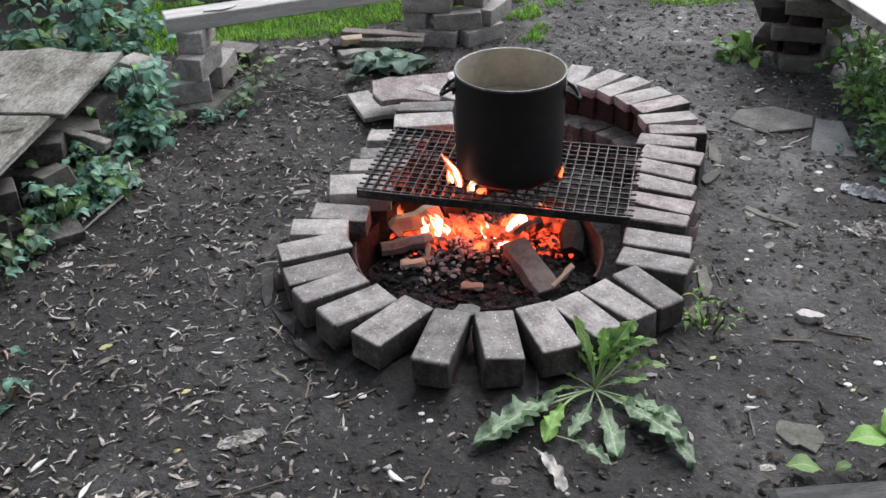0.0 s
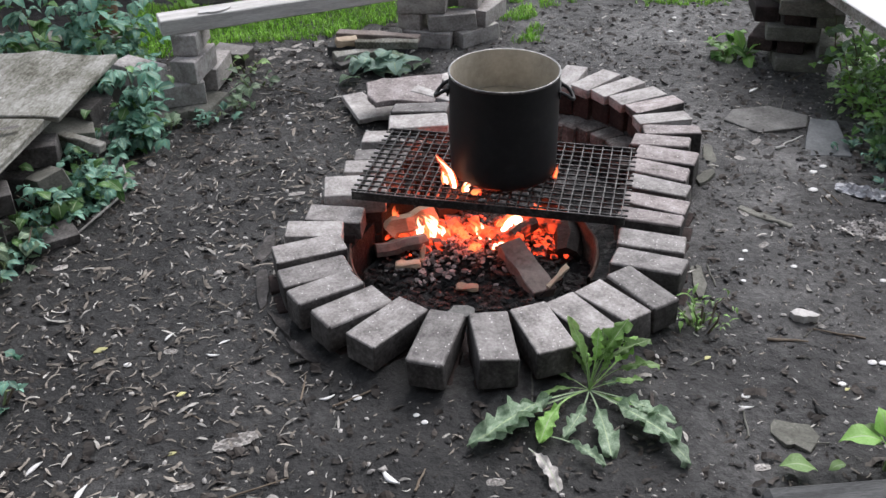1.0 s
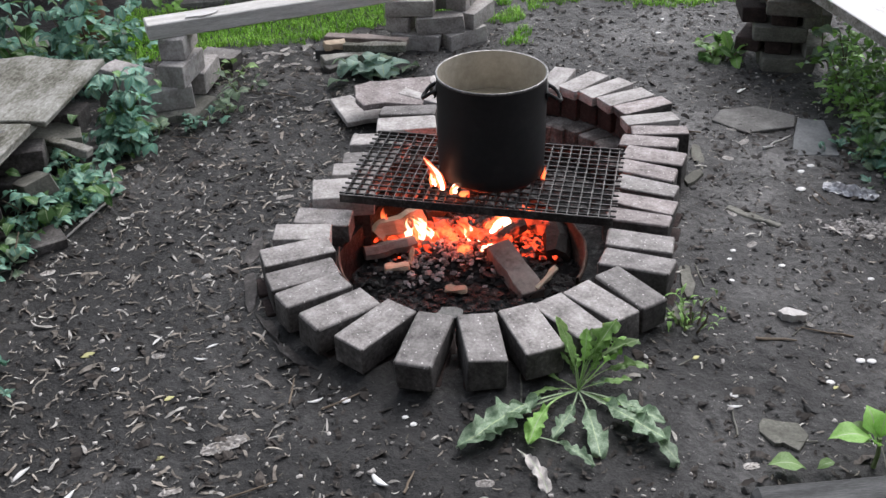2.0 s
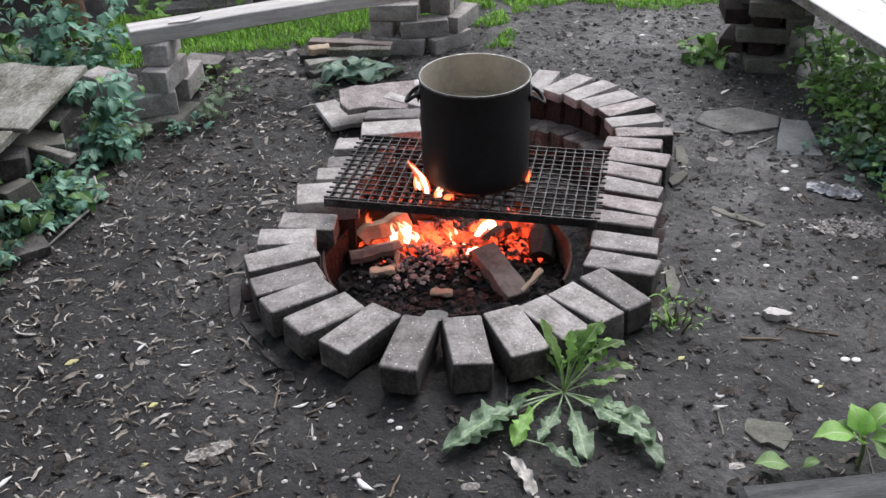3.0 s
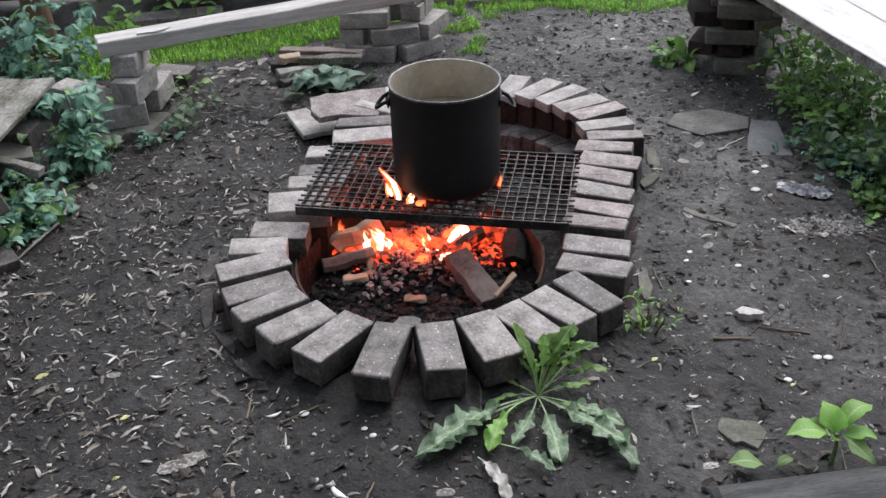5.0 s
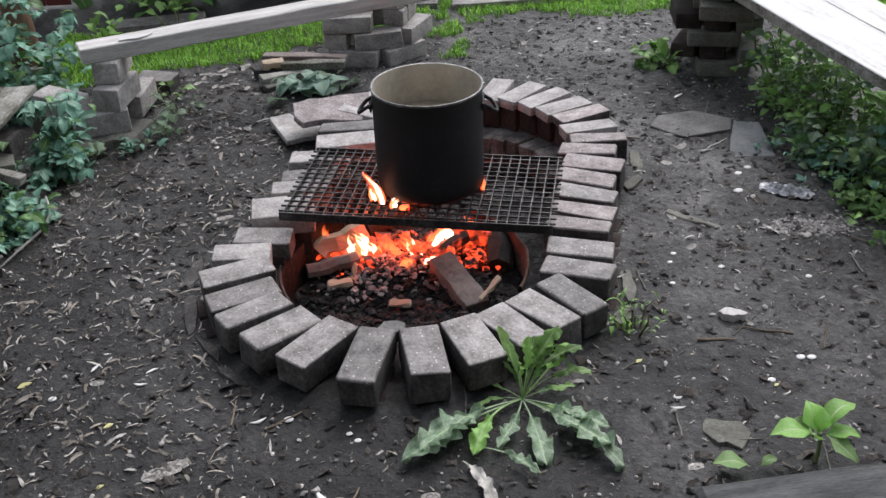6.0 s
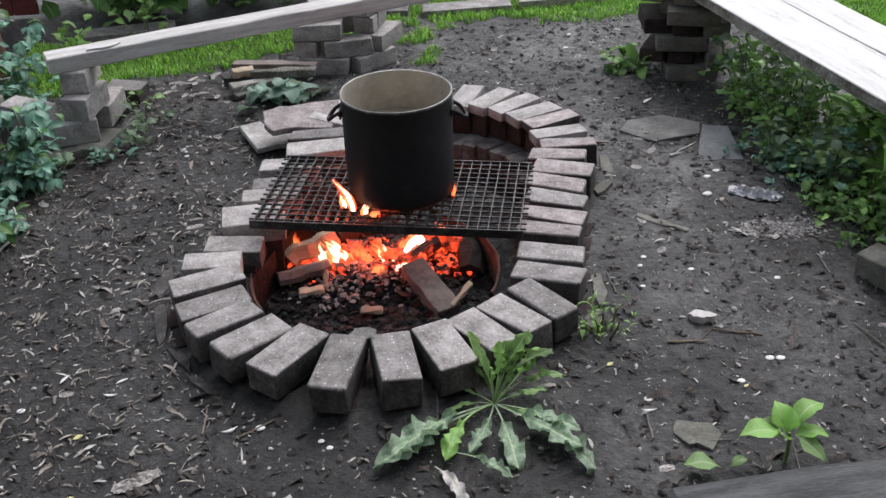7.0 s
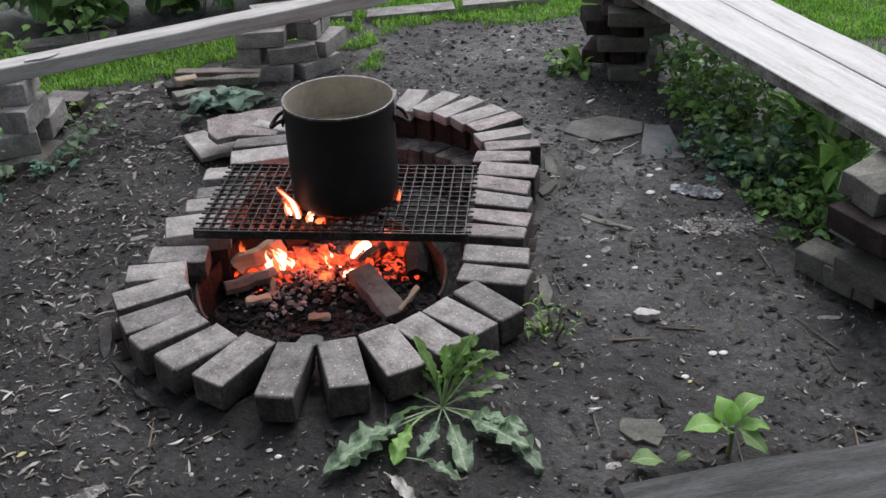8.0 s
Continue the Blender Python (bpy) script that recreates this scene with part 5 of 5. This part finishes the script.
heap("gravel", 2600, PEBBLE, lambda r: (lambda p: (p[0], p[1], ground_z(*p) - 0.001))(bare(r)), lambda r: min(0.014, 0.0025 + abs(r.gauss(0, 0.003))), "small grey and white stones trodden into earth", "gravel", 303)
heap("clods", 2600, SOIL, lambda r: (lambda p: (p[0], p[1], ground_z(*p) - 0.003))(bare(r)), lambda r: min(0.022, 0.004 + abs(r.gauss(0, 0.005))), "crumbs and clods of dark earth", "soil", 304)
heap("ash_patch", 520, ASH, lambda r: (lambda x, y: (x, y, ground_z(x, y) - 0.001))(r.gauss(1.34, 0.075), r.gauss(2.455, 0.028)), lambda r: r.uniform(0.003, 0.009), "patch of pale ash and crumbs on earth", "ash", 305, flat=0.3)


def twig(x0, y0, x1, y1, radius, mat, label, seed):
    r = random.Random(seed)
    a, b = Vector((x0, y0, ground_z(x0, y0) + radius)), Vector((x1, y1, ground_z(x1, y1) + radius))
    pts = [a.lerp(b, k / 4) + Vector((r.uniform(-1, 1), r.uniform(-1, 1), r.uniform(0, 0.6))) * radius * 0.8 for k in range(5)]
    return tagged(part("twig", tube(bmesh.new(), pts, [radius, radius, radius * 0.9, radius * 0.8, radius * 0.5], 6), mat), label, "twig", "twigs on the ground")


plank("stick", (1.007, 2.545, 0.002), (0.18, 0.026, 0.014), (0, 0, -46), MOSSY, "flat grey stick lying on the earth", "", "stick")
twig(0.86, 1.93, 0.96, 1.925, 0.004, TWIG, "thin brown twig on the earth", 1)
twig(1.19, 3.03, 1.29, 3.12, 0.004, BARKY, "thin pale forked twig on the earth", 2)
twig(1.16, 3.0, 1.2, 3.01, 0.005, BARKY, "short pale twig on the earth", 3)
r = random.Random(77)
for k in range(46):
    x, y = bare(r, (-1.2, 1.15), (1.5, 3.6))
    a, ln = r.uniform(0, math.pi), r.uniform(0.05, 0.16)
    twig(x, y, x + ln * math.cos(a), y + ln * math.sin(a), r.uniform(0.0014, 0.003), r.choice((TWIG, MOSSY, TWIG)), "thin dry twig lying on the earth", 400 + k)


def petal(x, y, size, mat, name, label, category, turn=0.0, slim=0.8):
    bm = lump(random.Random(int(x * 1e4)), size, size * slim, size * 0.22, 2, 0.06)
    if slim < 0.6:
        for v in bm.verts:
            u = v.co.x / size
            v.co.y = v.co.y * (1.1 - u * u) + size * 0.22 * (1 - u * u) * (1 if turn > 20 else -1)
            v.co.z = v.co.z * 0.5 + size * 0.12 * u * u
    ob = part(name, bm, mat, smooth=True)
    ob.matrix_world = pose(x, y, ground_z(x, y) + size * 0.12, 4, -3, turn)
    return tagged(ob, label, category, name + "s")


for x, y, s in ((0.998, 1.762, 0.011), (1.105, 1.855, 0.012), (1.13, 1.848, 0.012), (0.755, 1.725, 0.012), (-0.187, 1.731, 0.013), (-0.02, 1.64, 0.009), (-0.04, 1.66, 0.008), (-0.55, 3.28, 0.009), (-0.52, 3.3, 0.009),
                (-0.57, 3.35, 0.008), (-0.86, 1.4, 0.011), (0.93, 1.43, 0.008), (0.9, 2.35, 0.009), (0.88, 2.31, 0.008), (0.86, 2.2, 0.008), (1.02, 2.27, 0.01), (1.25, 2.2, 0.01), (-0.78, 1.86, 0.011), (1.24, 2.83, 0.014), (1.2, 2.7, 0.016), (1.28, 2.86, 0.013),
                (-0.66, 2.36, 0.008), (-0.3, 2.96, 0.008), (1.0, 4.12, 0.012), (1.05, 4.3, 0.01)):
    petal(x, y, s, WHITE, "white_pebble", "small round white pebble on dark earth", "pebble")
for x, y, s in ((1.005, 1.742, 0.009), (0.69, 1.86, 0.012), (-0.87, 1.93, 0.02), (-0.6, 1.55, 0.012), (-0.62, 1.75, 0.014)):
    petal(x, y, s, YELLOW, "yellow_leaf", "small fallen yellow leaf on earth", "leaf", 30, 0.5)
for x, y, s, turn in ((0.745, 1.685, 0.02, -8), (-0.09, 1.46, 0.035, -50), (1.21, 3.5, 0.03, 40), (0.83, 3.36, 0.02, 30), (-0.7, 1.98, 0.02, 60), (-0.55, 1.95, 0.018, 30), (-0.9, 1.5, 0.028, 60), (-0.77, 1.42, 0.03, 75), (-0.26, 1.73, 0.022, 20), (-0.57, 1.9, 0.02, -10)):
    petal(x, y, s, WHITE, "pale_sliver", "pale curled wood sliver on dark earth", "wood chip", turn, 0.22)


def crumpled(name, x, y, a, b, h, mat, label, category, seed, turn=0):
    """A sheet pushed into folds."""
    r = random.Random(seed)
    n, vs = 16, []
    for j in range(n):
        for i in range(n):
            u, v = 2 * i / (n - 1) - 1, 2 * j / (n - 1) - 1
            edge = 1 - 0.25 * (u * u * v * v) + r.uniform(-0.06, 0.06)
            vs.append((u * a * edge, v * b * edge, h * (0.15 + 0.5 * abs(noise.noise((u * 4.6 + seed, v * 4.6, 0.3))) * 2 * (1 - 0.6 * max(u * u, v * v)))))
    fs = [(j * n + i, j * n + i + 1, (j + 1) * n + i + 1, (j + 1) * n + i) for j in range(n - 1) for i in range(n - 1)]
    ob = new(name, raw(name, vs, fs, mat))
    ob.matrix_world = pose(x, y, ground_z(x, y), 0, 0, turn)
    return tagged(ob, label, category)


crumpled("crumpled_foil", 1.345, 2.672, 0.085, 0.04, 0.04, FOIL, "crumpled scrap of dull silver foil on earth", "foil", 7, -32)
crumpled("dry_leaf", -0.458, 1.585, 0.055, 0.022, 0.016, DRY_LEAF, "large grey dry leaf lying on earth", "leaf", 9, 28)
r = random.Random(55)
for k in range(60):
    if k < 24:
        x, y = r.gauss(-0.55, 0.12), r.gauss(3.95, 0.09)
        if lawn_at(x, y):
            y -= 0.15
    else:
        x, y = bare(r, (-1.25, 1.2), (1.5, 4.2))
    crumpled("dry_leaf", x, y, r.uniform(0.015, 0.032), r.uniform(0.008, 0.014), 0.007, DRY_LEAF, "small curled grey dry leaf on earth", "leaf", 500 + k, r.uniform(0, 360))["group"] = "dry leaves"
for x, y, turn in ((-1.3, 2.65, 20), (-1.42, 2.85, 60), (-1.5, 3.05, 10), (-1.36, 2.5, 80), (-1.55, 2.7, 130)):
    ob = crumpled("dry_leaf", x, y, 0.035, 0.01, 0.01, DRY_LEAF, "pale dry willow leaf lying on the boards", "leaf", int(y * 99), turn)
    ob.location.z = 0.296
    ob["group"] = "leaves on the platform"
